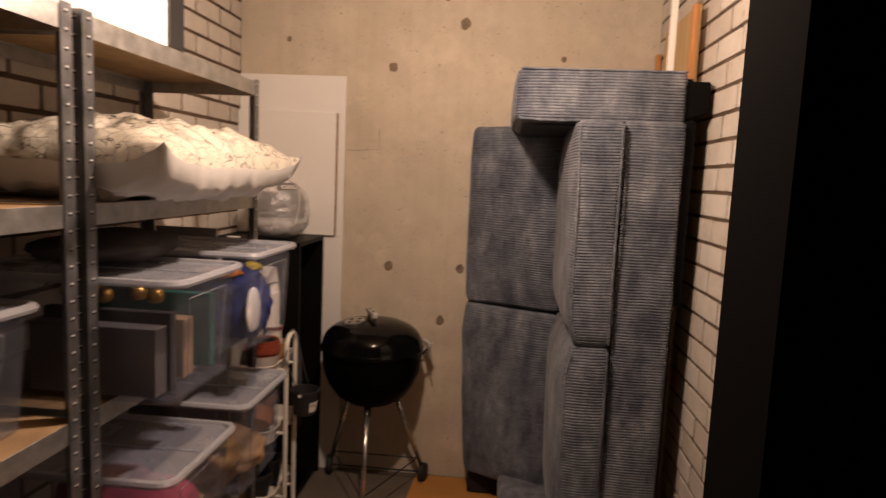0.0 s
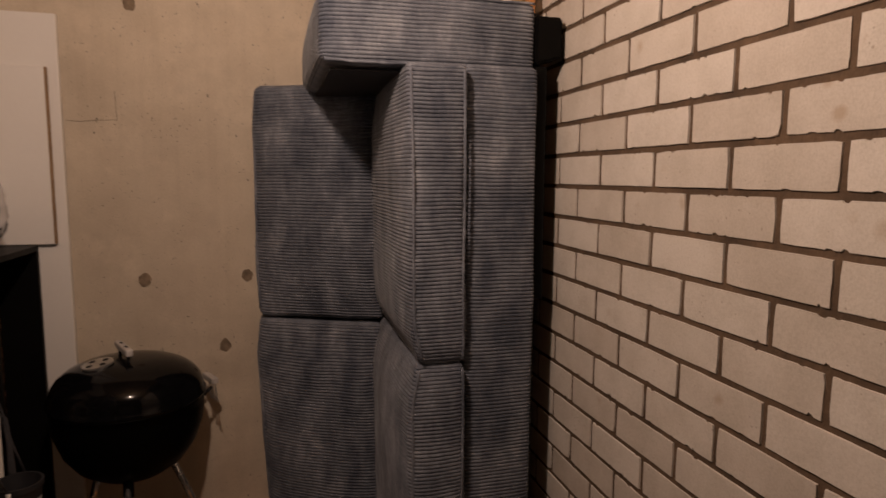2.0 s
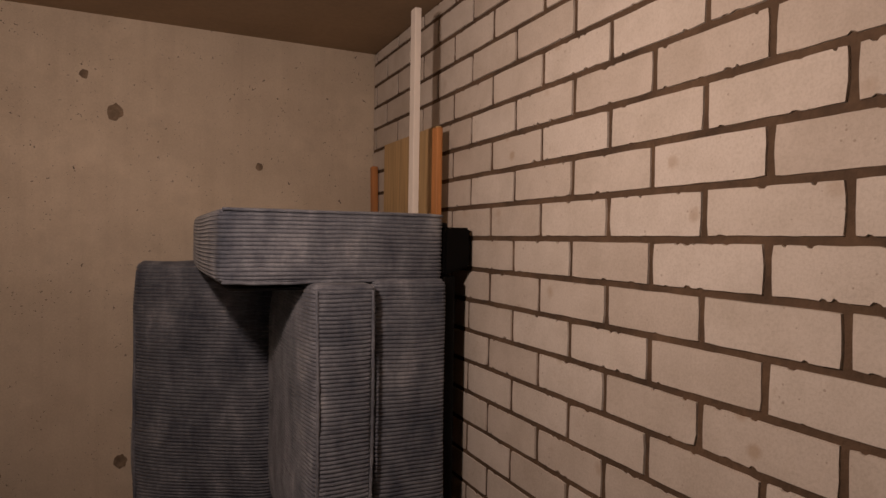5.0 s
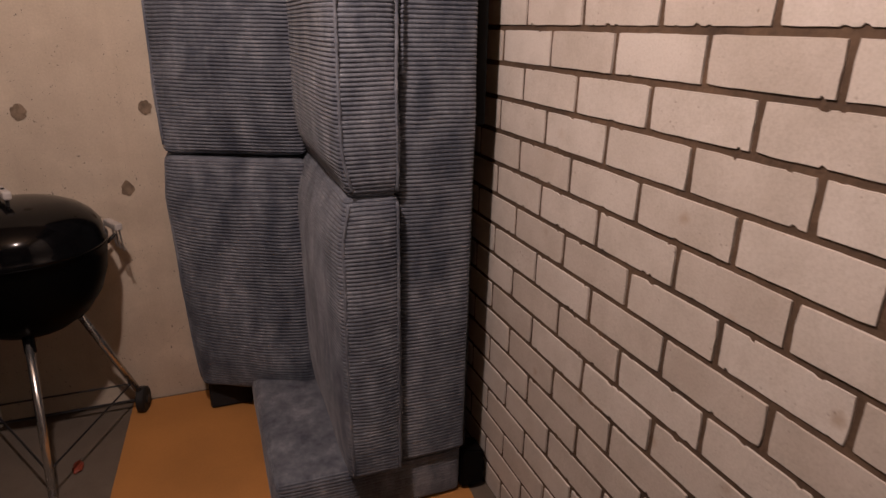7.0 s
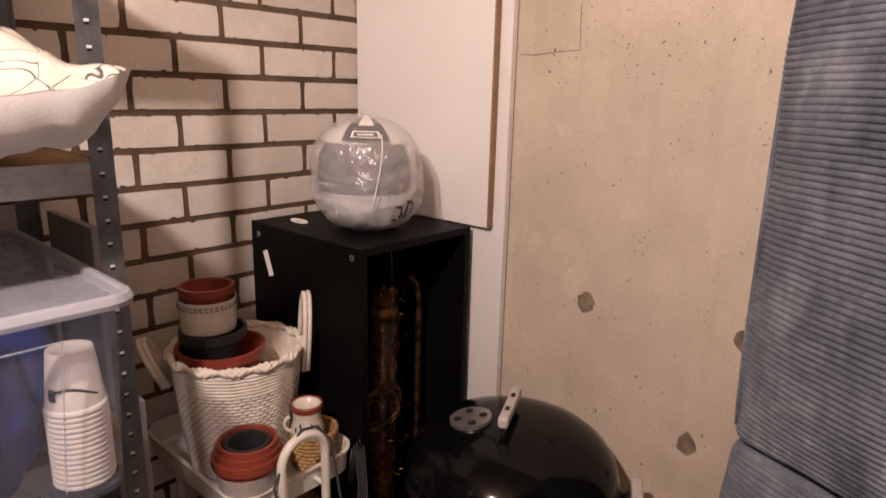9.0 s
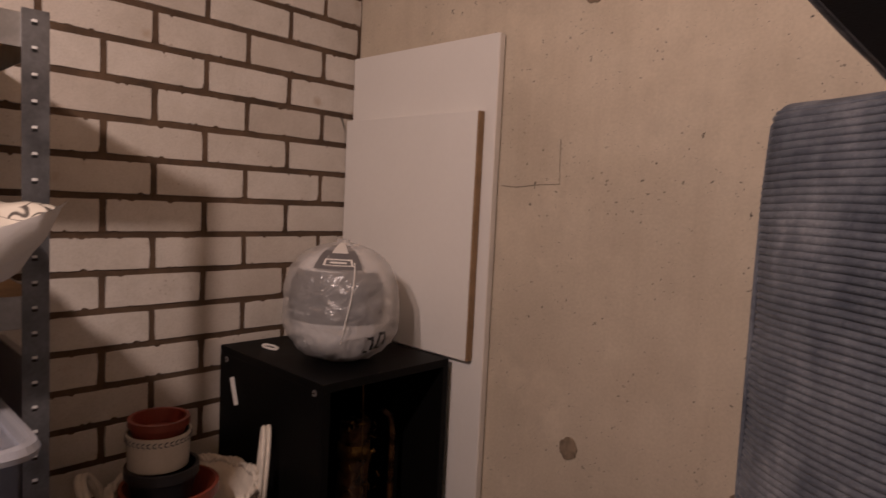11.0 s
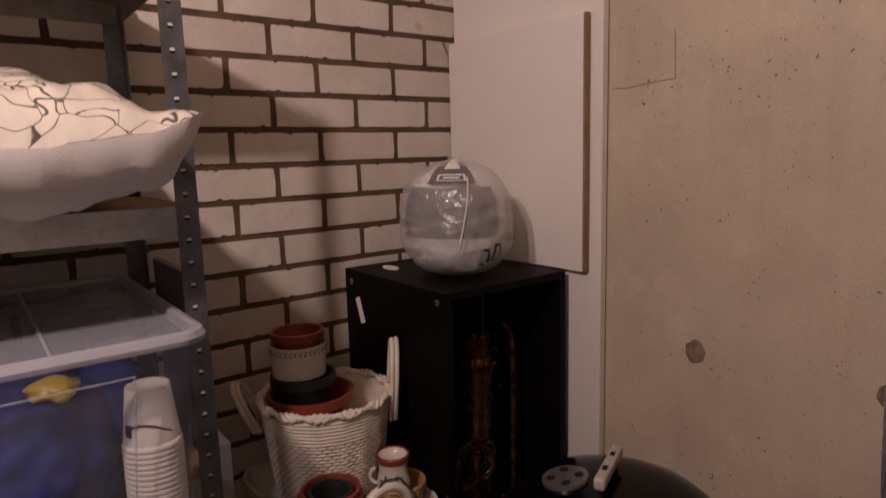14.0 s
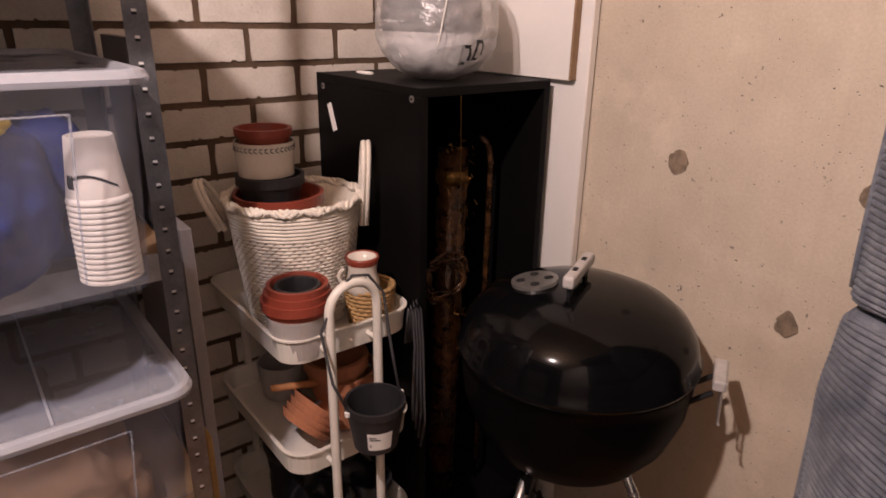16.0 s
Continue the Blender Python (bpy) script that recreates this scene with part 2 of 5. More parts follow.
M_BLACKCLOTH = surface("black_lining", (0.012, 0.012, 0.014), 0.3, 0.9, 8, 300, 0.3)
M_ARMSHADE = surface("arm_shade_cloth", (0.028, 0.028, 0.031), 0.3, 0.9, 8, 300, 0.3)
M_BLACKPLASTIC = surface("black_plastic", (0.015, 0.015, 0.017), 0.2, 0.45, 8, 120, 0.1)
M_ZINC = surface("galvanised_steel", (0.50, 0.50, 0.49), 0.22, 0.40, 22, 160, 0.08, 0.001, metal=0.9)
M_POST = surface("rolled_steel_post", (0.22, 0.225, 0.235), 0.3, 0.36, 18, 160, 0.05, 0.001, metal=0.75)
# pale colour paints the glint on the slots' edges
M_GLINT = surface("slot_glint", (0.80, 0.80, 0.79), 0.1, 0.35, 30, 160, 0.0, metal=0.25)
# near-black stands in for the shade inside slots, holes and recesses
M_HOLE = surface("hole_shade", (0.006, 0.006, 0.006), 0.2, 0.8)
M_CHIP = surface("chipboard", (0.38, 0.245, 0.125), 0.25, 0.8, 12, 190, 0.4, 0.0015)
M_CLEAR = clear_material("clear_bin", (0.93, 0.94, 0.97), (0.62, 0.66, 0.76), 0.045, 0.22, 0.022)
M_LID = clear_material("milky_lid", (0.90, 0.92, 0.96), (0.66, 0.69, 0.78), 0.24, 0.3, 0.05)
M_RIM = clear_material("lid_rim", (0.85, 0.88, 0.93), (0.66, 0.68, 0.74), 0.44, 0.32, 0.05)
M_BAG = clear_material("thin_plastic_bag", (0.96, 0.96, 0.96), (0.82, 0.81, 0.81), 0.33, 0.28, 0.06, 0.85)
M_WHITEBOARD = surface("white_melamine", (0.80, 0.785, 0.755), 0.03, 0.38, 2, 80, 0.04)
M_EDGE = surface("board_edge", (0.30, 0.19, 0.10), 0.25, 0.8, 20, 200, 0.3)
M_BLACKLAM = surface("black_laminate", (0.0042, 0.004, 0.004), 0.25, 0.5, 5, 140, 0.06, spec=0.10)
M_ENAMEL = surface("black_enamel", (0.003, 0.003, 0.0035), 0.1, 0.14, 5, 60, 0.0, spec=0.10)
M_ENAMEL.node_tree.nodes["Principled BSDF"].inputs["Coat Weight"].default_value = 0.16
M_ENAMEL.node_tree.nodes["Principled BSDF"].inputs["Coat Roughness"].default_value = 0.04
# bowl copy of the enamel, darkened and dulled to suppress floor reflections
M_DULLENAMEL = surface("dull_enamel", (0.0025, 0.0025, 0.0026), 0.3, 0.38, 5, 60, 0.0, spec=0.03)
M_ALU = surface("aluminium", (0.62, 0.61, 0.59), 0.12, 0.35, 30, 200, 0.05, metal=0.9)
M_TUBE = surface("bright_tube", (0.66, 0.65, 0.63), 0.1, 0.25, 30, 200, 0.03, metal=0.95)
M_GRIP = surface("pale_grip", (0.50, 0.48, 0.46), 0.15, 0.5, 20, 150, 0.1)
M_RUBBER = surface("rubber", (0.012, 0.012, 0.012), 0.2, 0.7)
M_WHITEMETAL = surface("white_powder_coat", (0.74, 0.71, 0.64), 0.06, 0.35, 6, 120, 0.06)
M_ROPE = surface("cotton_rope", (0.74, 0.69, 0.60), 0.14, 0.9, 30, 260, 0.6, 0.002)
M_ROPEDARK = surface("dark_stitch", (0.22, 0.17, 0.13), 0.3, 0.9)
M_WICKER = surface("straw", (0.45, 0.28, 0.11), 0.3, 0.8, 30, 180, 0.6, 0.002)
M_TERRA = surface("terracotta", (0.42, 0.175, 0.085), 0.2, 0.8, 14, 150, 0.3)
M_BROWNPLASTIC = surface("red_brown_plastic", (0.235, 0.048, 0.026), 0.15, 0.4, 12, 120, 0.05)
M_CERAMIC = surface("cream_glaze", (0.68, 0.63, 0.55), 0.08, 0.22, 10, 100, 0.03)
M_GREYPOT = surface("grey_glaze", (0.42, 0.39, 0.37), 0.1, 0.35, 10, 100, 0.05)
M_DARKPOT = surface("anthracite_plastic", (0.020, 0.020, 0.023), 0.2, 0.5, 12, 120, 0.06)
M_BLUEPAINT = surface("blue_pattern", (0.07, 0.075, 0.11), 0.2, 0.4)
M_PAPER = surface("white_paper", (0.80, 0.78, 0.74), 0.04, 0.7, 8, 150, 0.05)
M_CUP = surface("cream_paper", (0.84, 0.77, 0.66), 0.04, 0.7, 8, 150, 0.05)
M_BLUECLOTH = surface("blue_cloth", (0.009, 0.024, 0.165), 0.3, 0.8, 10, 150, 0.4, 0.003)
M_ORANGE = surface("orange_cloth", (0.70, 0.22, 0.04), 0.2, 0.7, 12, 150, 0.3)
M_YELLOW = surface("yellow_foil", (0.72, 0.52, 0.06), 0.2, 0.35, 12, 150, 0.2)
M_PINK = surface("pink_cloth", (0.62, 0.13, 0.20), 0.2, 0.9, 9, 150, 0.4, 0.004)
M_GREENBOX = surface("green_card", (0.02, 0.14, 0.12), 0.2, 0.5)
M_BROWNBOX = surface("brown_card", (0.36, 0.22, 0.12), 0.15, 0.8)
M_DARKSTUFF = surface("dark_cloth", (0.05, 0.045, 0.05), 0.4, 0.85, 10, 120, 0.4, 0.003)
M_GOLD = surface("gold_foil", (0.62, 0.36, 0.09), 0.5, 0.3, 26, 120, 0.6, 0.004, metal=0.8)
# gold foil again, its colour darkened for the shade inside the cabinet
M_SHADEDGOLD = surface("shaded_gold", (0.26, 0.15, 0.04), 0.5, 0.35, 26, 120, 0.6, 0.004, metal=0.8)
M_BROWNWRAP = surface("brown_wrap", (0.075, 0.034, 0.012), 0.9, 0.28, 26, 60, 0.7, 0.005, metal=0.3)
M_PRINT = print_material()
M_DUVETBAG = surface("white_nonwoven", (0.74, 0.73, 0.71), 0.05, 0.6, 8, 220, 0.25, 0.002)
M_PINE = wood_material("stained_pine", (0.50, 0.22, 0.07))
M_PLY = wood_material("plain_ply", (0.52, 0.36, 0.17))
M_WHITEPAINT = surface("white_painted_wood", (0.78, 0.74, 0.68), 0.05, 0.5, 6, 90, 0.1)
M_LEVEL = surface("yellow_brown_wood", (0.36, 0.22, 0.07), 0.25, 0.6, 14, 120, 0.2)
M_GREYCARD = surface("grey_board", (0.30, 0.28, 0.27), 0.12, 0.85, 6, 120, 0.15)
M_VISOR = surface("smoked_visor", (0.022, 0.022, 0.026), 0.1, 0.15, 5, 60, 0.0)
M_HELMET = surface("white_shell", (0.84, 0.83, 0.82), 0.04, 0.25, 5, 60, 0.0)
M_BADGE = surface("grey_badge", (0.16, 0.155, 0.16), 0.1, 0.5, 5, 60, 0.0)
M_INK = surface("black_ink", (0.015, 0.015, 0.016), 0.1, 0.6)
M_CARTON = surface("white_carton", (0.80, 0.79, 0.78), 0.04, 0.6, 4, 100, 0.05)
M_CABLE = surface("dark_cord", (0.05, 0.05, 0.055), 0.2, 0.6)


# ---- mesh helpers, all in world metres ----
ORIGIN = {}


def thing(name, at, label, category, group="", kind=""):
    ob = new(name)
    ob.location = at
    ob.empty_display_size = 0.05
    ORIGIN[ob] = Vector(at)
    return tagged(ob, label, category, group, kind)


def part(name, bm, material, parent=None, label="", smooth=False):
    """One mesh object, given in world metres, under a thing or a part."""
    me = bpy.data.meshes.new(name)
    o = ORIGIN.get(parent, Vector((0, 0, 0)))
    bm.transform(Matrix.Translation(-o))
    bm.normal_update()
    bm.to_mesh(me)
    bm.free()
    me.materials.append(material)
    if smooth:
        me.shade_smooth()
    ob = new(name, me)
    ob.parent = parent
    ORIGIN[ob] = o
    if label:
        ob["label"] = label
    return ob


def solo(name, bm, material, label, category, group="", kind="", smooth=False):
    return tagged(part(name, bm, material, None, "", smooth), label, category, group, kind)


def box(bm, x0, x1, y0, y1, z0, z1, bevel=0.0, seg=2, m=None):
    r = bmesh.ops.create_cube(bm, size=1)
    vs = r["verts"]
    bmesh.ops.scale(bm, vec=(x1 - x0, y1 - y0, z1 - z0), verts=vs)
    bmesh.ops.translate(bm, vec=((x0 + x1) / 2, (y0 + y1) / 2, (z0 + z1) / 2), verts=vs)
    if bevel:
        es = list({e for v in vs for e in v.link_edges})
        r = bmesh.ops.bevel(bm, geom=es, offset=bevel, segments=seg, affect="EDGES", profile=0.5)
        vs = list({v for f in r["faces"] for v in f.verts} | {v for v in vs if v.is_valid})
    if m is not None:
        bmesh.ops.transform(bm, matrix=m, verts=[v for v in vs if v.is_valid])
    return bm


def boxes(*dims, bevel=0.0):
    bm = bmesh.new()
    for d in dims:
        box(bm, *d, bevel=bevel)
    return bm


def lathe(bm, profile, c, seg=32, wobble=0.0, squash=1.0):
    """Turn (radius, z) pairs round the upright line through c."""
    rings = []
    for r, z in profile:
        if r < 1e-5:
            rings.append([bm.verts.new((c[0], c[1], c[2] + z))])
            continue
        ring = []
        for i in range(seg):
            a = 2 * math.pi * i / seg
            k = 1 + wobble * noise.noise((3 * math.cos(a) + c[0] * 9, 3 * math.sin(a), z * 14))
            ring.append(bm.verts.new((c[0] + r * k * math.cos(a), c[1] + r * k * squash * math.sin(a), c[2] + z)))
        rings.append(ring)
    for a, b in zip(rings, rings[1:]):
        for i in range(seg):
            j = (i + 1) % seg
            if len(a) == 1 and len(b) == 1:
                continue
            if len(a) == 1:
                bm.faces.new((a[0], b[j], b[i]))
            elif len(b) == 1:
                bm.faces.new((a[i], a[j], b[0]))
            else:
                bm.faces.new((a[i], a[j], b[j], b[i]))
    bmesh.ops.recalc_face_normals(bm, faces=bm.faces)
    return bm


def tube(bm, pts, r, seg=10, closed=False):
    pts = [Vector(p) for p in pts]
    n = len(pts)
    rings = []
    prev = None
    for i, p in enumerate(pts):
        a = pts[(i - 1) % n] if (closed or i > 0) else p
        b = pts[(i + 1) % n] if (closed or i < n - 1) else p
        d = (b - a).normalized()
        up = prev if prev is not None else (Vector((0, 0, 1)) if abs(d.z) < 0.9 else Vector((1, 0, 0)))
        s = d.cross(up).normalized()
        up = s.cross(d).normalized()
        prev = up
        rr = r[i] if isinstance(r, (list, tuple)) else r
        rings.append([bm.verts.new(p + rr * (math.cos(2 * math.pi * k / seg) * s + math.sin(2 * math.pi * k / seg) * up)) for k in range(seg)])
    for a, b in zip(rings, rings[1:] + ([rings[0]] if closed else [])):
        for i in range(seg):
            j = (i + 1) % seg
            bm.faces.new((a[i], a[j], b[j], b[i]))
    if not closed:
        bm.faces.new(rings[0][::-1])
        bm.faces.new(rings[-1])
    return bm


def arc(c, r, a0, a1, n, u, v):
    """Points of an arc round c in the plane of the unit vectors u and v."""
    c, u, v = Vector(c), Vector(u), Vector(v)
    return [c + r * (math.cos(radians(a0 + (a1 - a0) * i / (n - 1))) * u + math.sin(radians(a0 + (a1 - a0) * i / (n - 1))) * v) for i in range(n)]


def soft_box(lo, hi, r, puff=(0, 0, 0), rib=0.0108, amp=0.0058, lump=0.004, cols=7):
    """An upholstered block: rounded edges, bulging sides and ribs that run level round it."""
    lo, hi = np.array(lo, float), np.array(hi, float)
    size = hi - lo
    count = max(3, int(round(size[2] / rib)))
    pitch = size[2] / count

    def steps(a):
        if a == 2 and amp:
            one = np.array([0.0, 0.05, 0.13, 0.30, 0.5, 0.70, 0.87, 0.95])
            return np.concatenate([lo[2] + pitch * (np.arange(count)[:, None] + one[None, :]).ravel(), [hi[2]]])
        inner = np.linspace(lo[a] + r, hi[a] - r, cols + 1)
        edge = r * (1 - np.cos(np.linspace(0, math.pi / 2, 5)))[:-1]
        return np.concatenate([lo[a] + edge, inner, hi[a] - edge[::-1]])

    ax = [steps(a) for a in range(3)]
    index, verts, faces = {}, [], []

    def vid(i, j, k):
        key = (i, j, k)
        if key not in index:
            index[key] = len(verts)
            verts.append((ax[0][i], ax[1][j], ax[2][k]))
        return index[key]

    n = [len(a) - 1 for a in ax]
    for a in range(3):
        b, c = (a + 1) % 3, (a + 2) % 3
        for side in (0, n[a]):
            for u in range(n[b]):
                for v in range(n[c]):
                    q = []
                    for du, dv in ((0, 0), (1, 0), (1, 1), (0, 1)):
                        key = [0, 0, 0]
                        key[a], key[b], key[c] = side, u + du, v + dv
                        q.append(vid(*key))
                    faces.append(q if side else q[::-1])
    p = np.array(verts)
    core = np.clip(p, lo + r, hi - r)
    d = p - core
    ln = np.linalg.norm(d, axis=1, keepdims=True)
    nrm = d / np.maximum(ln, 1e-9)
    p = core + nrm * r
    mid, half = (lo + hi) / 2, size / 2
    u = np.clip((p - mid) / half, -1, 1)
    f = 1 - u ** 4
    out = np.zeros_like(p)
    for a in range(3):
        b, c = (a + 1) % 3, (a + 2) % 3
        out[:, a] = np.sign(u[:, a]) * puff[a] * f[:, b] * f[:, c] * np.abs(nrm[:, a])
    lumps = np.array([noise.noise(Vector((x * 3.1 + 4, y * 3.1, z * 3.1))) + 0.5 * noise.noise(Vector((x * 9, y * 9 + 3, z * 9))) for x, y, z in p])
    p = p + out + nrm * (lump * lumps)[:, None]
    if amp:
        flat = 1 - np.abs(nrm[:, 2]) ** 2
        w = np.abs(np.sin(math.pi * (verts_z(verts) - lo[2]) / pitch)) ** 0.5
        depth = np.array([0.85 + 0.45 * noise.noise(Vector((x * 7, y * 7, z * 11))) for x, y, z in p])
        p = p + nrm * (amp * depth * (w - 0.75) * flat)[:, None]
        # ribs wander a little up and down along the cloth
        wander = np.array([noise.noise(Vector((x * 5, y * 5, z * 2.5))) + 0.45 * noise.noise(Vector((x * 15, y * 15, z * 4))) for x, y, z in p])
        inner = np.clip(np.minimum(p[:, 2] - lo[2], hi[2] - p[:, 2]) / 0.03, 0, 1)
        p[:, 2] += 0.0042 * wander * inner
    me_bm = bmesh.new()
    vs = [me_bm.verts.new(q) for q in p]
    for q in faces:
        me_bm.faces.new([vs[i] for i in q])
    return me_bm


def verts_z(verts):
    return np.array([v[2] for v in verts])


def pillow(lo, hi, crumple=0.01, flat=0.6, nu=64, nv=72, seed=0.0, upper=True, lower=True):
    """A stuffed bag: two sheets that meet in a seam, crumpled."""
    bm = bmesh.new()
    cx, cy = (lo[0] + hi[0]) / 2, (lo[1] + hi[1]) / 2
    zc = lo[2] + (hi[2] - lo[2]) * 0.43
    for sgn in ([1] if upper else []) + ([-1] if lower else []):
        grid = []
        for i in range(nu + 1):
            row = []
            for j in range(nv + 1):
                u, v = 2 * i / nu - 1, 2 * j / nv - 1
                w = ((1 - abs(u) ** 3.0) * (1 - abs(v) ** 3.0)) ** flat
                x = cx + (hi[0] - lo[0]) / 2 * u * (1 - 0.04 * (1 - abs(v)))
                y = cy + (hi[1] - lo[1]) / 2 * v * (1 - 0.04 * (1 - abs(u)))
                h = (hi[2] - zc) if sgn > 0 else (zc - lo[2])
                cr = crumple * (noise.noise(Vector((x * 9, y * 9, seed))) + 0.6 * noise.noise(Vector((x * 22, y * 22, seed + 7))) + 0.9 * (0.25 - abs(noise.noise(Vector((x * 13 + y * 7, y * 13, seed + 3))))))
                z = zc + sgn * h * w + cr * (0.35 + 0.65 * w)
                tip = (abs(u) * abs(v)) ** 7
                z += 0.052 * tip
                row.append(bm.verts.new((x + 0.012 * math.copysign(tip, u), y + 0.02 * math.copysign(tip, v), z)))
            grid.append(row)
        for i in range(nu):
            for j in range(nv):
                q = (grid[i][j], grid[i + 1][j], grid[i + 1][j + 1], grid[i][j + 1])
                bm.faces.new(q if sgn > 0 else q[::-1])
    bmesh.ops.remove_doubles(bm, verts=bm.verts, dist=0.0004)
    return bm


def lump(c, r, rough=0.15, seed=0.0, sub=4):
    bm = bmesh.new()
    bmesh.ops.create_icosphere(bm, subdivisions=sub, radius=1)
    for v in bm.verts:
        k = 1 + rough * noise.noise(v.co * 1.7 + Vector((seed, 0, 0))) + rough * 0.5 * noise.noise(v.co * 4.5 + Vector((0, seed, 0)))
        v.co = Vector((c[0] + v.co.x * r[0] * k, c[1] + v.co.y * r[1] * k, max(c[2] - r[2] * 0.8, c[2] + v.co.z * r[2] * k)))
    return bm


# ---- setting ----
def structure(name, bm, material, label, category):
    return solo(name, bm, material, label, category, kind="structure")


structure("floor", boxes((XL - 0.2, XR + 0.2, -1.2, YB + 0.2, -0.12, 0.0)), M_FLOOR, "bare grey concrete storeroom floor, dusty", "floor")
structure("ceiling", boxes((XL - 0.2, XR + 0.2, -1.2, YB + 0.2, TOP, TOP + 0.1)), M_CEIL, "plain brown ceiling boards", "ceiling")
back_wall = structure("wall_north", boxes((XL - 0.2, XR + 0.2, YB, YB + 0.18, 0.0, TOP)), M_CONC, "raw tan concrete wall with filled formwork holes", "wall")
east_wall = structure("wall_east", boxes((XR + 0.0035, XR + 0.13, YF - 0.12, YB, 0.0, TOP)), M_MORTAR, "wall of white sand-lime bricks with dark mortar", "wall")
west_wall = structure("wall_west", boxes((XL - 0.13, XL - 0.0035, YF - 0.12, YB, 0.0, TOP)), M_MORTAR, "wall of cream sand-lime bricks in running bond", "wall")
structure("wall_south", boxes((XL - 0.009, JAMB_L, YF - 0.10, YF, 0.0, TOP), (JAMB_R, XR + 0.009, YF - 0.10, YF, 0.0, TOP), (JAMB_L, JAMB_R, YF - 0.10, YF, 2.30, TOP)), M_UNLITWALL, "wall round the doorway, coloured black for its unlit side", "wall")
# unseen walls, added to block outside light and bounce a little onto the jamb
structure("corridor_wall", boxes((XL - 0.2, XR + 0.2, -1.3, -1.2, 0.0, TOP), (XL - 0.23, XL - 0.13, -1.2, YF - 0.12, 0.0, TOP), (XR + 0.13, XR + 0.23, -1.2, YF - 0.12, 0.0, TOP)), M_GREYCARD, "unseen grey corridor walls added to shut out light behind the doorway", "wall")

# filled formwork holes and hairlines of the concrete wall
for hx, hz, hr in ((-0.495, 1.148, 0.023), (-0.114, 1.154, 0.022), (-0.207, 0.869, 0.023), (-0.142, 2.406, 0.026), (-0.505, 2.183, 0.022), (0.36, 2.243, 0.013), (-1.06, 2.312, 0.013), (-0.239, 2.531, 0.014)):
    bm = bmesh.new()
    ring = []
    for i in range(22):
        a = 2 * math.pi * i / 22
        k = hr * (1 + 0.28 * noise.noise((2 * math.cos(a) + hx * 20, 2 * math.sin(a), hz * 20)))
        ring.append((hx + k * math.cos(a), hz + 1.15 * k * math.sin(a)))
    front = [bm.verts.new((x, YB - 0.003, z)) for x, z in ring]
    rear = [bm.verts.new((x, YB + 0.004, z)) for x, z in ring]
    bm.faces.new(front)
    for i in range(22):
        bm.faces.new((front[i - 1], front[i], rear[i], rear[i - 1]))
    bmesh.ops.recalc_face_normals(bm, faces=bm.faces)
    part("hole_filling", bm, M_PLUG, back_wall)
bm = bmesh.new()
tube(bm, [(-0.735, YB, 1.753), (-0.69, YB, 1.750), (-0.62, YB, 1.757), (-0.565, YB, 1.759), (-0.567, YB, 1.80), (-0.569, YB, 1.864)], 0.0011, 5)
part("hairline_crack", bm, M_LINE, back_wall)

# orange mat on the floor, worn at its front edge
bm = bmesh.new()
mat_pts = [(-0.375, 2.24), (-0.335, 2.80), (-0.30, 3.38), (0.80, 3.38), (0.775, 2.70), (0.74, 2.20)]
n = 14
for i in range(1, n):
    f = i / n
    mat_pts.append((0.74 - 1.115 * f, 2.20 + 0.04 * f + 0.012 * noise.noise((f * 9, 0, 0))))
top = [bm.verts.new((x, y, 0.006)) for x, y in mat_pts]
low = [bm.verts.new((x, y, 0.0005)) for x, y in mat_pts]
bm.faces.new(top[::-1])
for i in range(len(top)):
    bm.faces.new((top[i - 1], top[i], low[i], low[i - 1]))
bmesh.ops.recalc_face_normals(bm, faces=bm.faces)
solo("floor_mat", bm, M_MAT, "thin orange rubber mat lying on the concrete floor", "mat")


# ---- ceiling lamp ----
lamp = thing("pendant_lamp", (LAMP.x, LAMP.y, TOP), "bare bulb hanging from the ceiling on a dark cord", "lamp")
bm = bmesh.new()
lathe(bm, [(0, 0), (0.05, 0), (0.048, -0.02), (0.012, -0.03), (0, -0.03)], (LAMP.x, LAMP.y, TOP), 24)
part("ceiling_rose", bm, M_BLACKPLASTIC, lamp, smooth=True)
bm = bmesh.new()
tube(bm, [(LAMP.x, LAMP.y, TOP - 0.02), (LAMP.x, LAMP.y, LAMP.z + 0.11)], 0.0035, 8)
part("cord", bm, M_CABLE, lamp)
bm = bmesh.new()
lathe(bm, [(0, 0.12), (0.016, 0.12), (0.019, 0.06), (0.019, 0.045), (0, 0.045)], LAMP, 20)
part("socket", bm, M_BLACKPLASTIC, lamp, smooth=True)


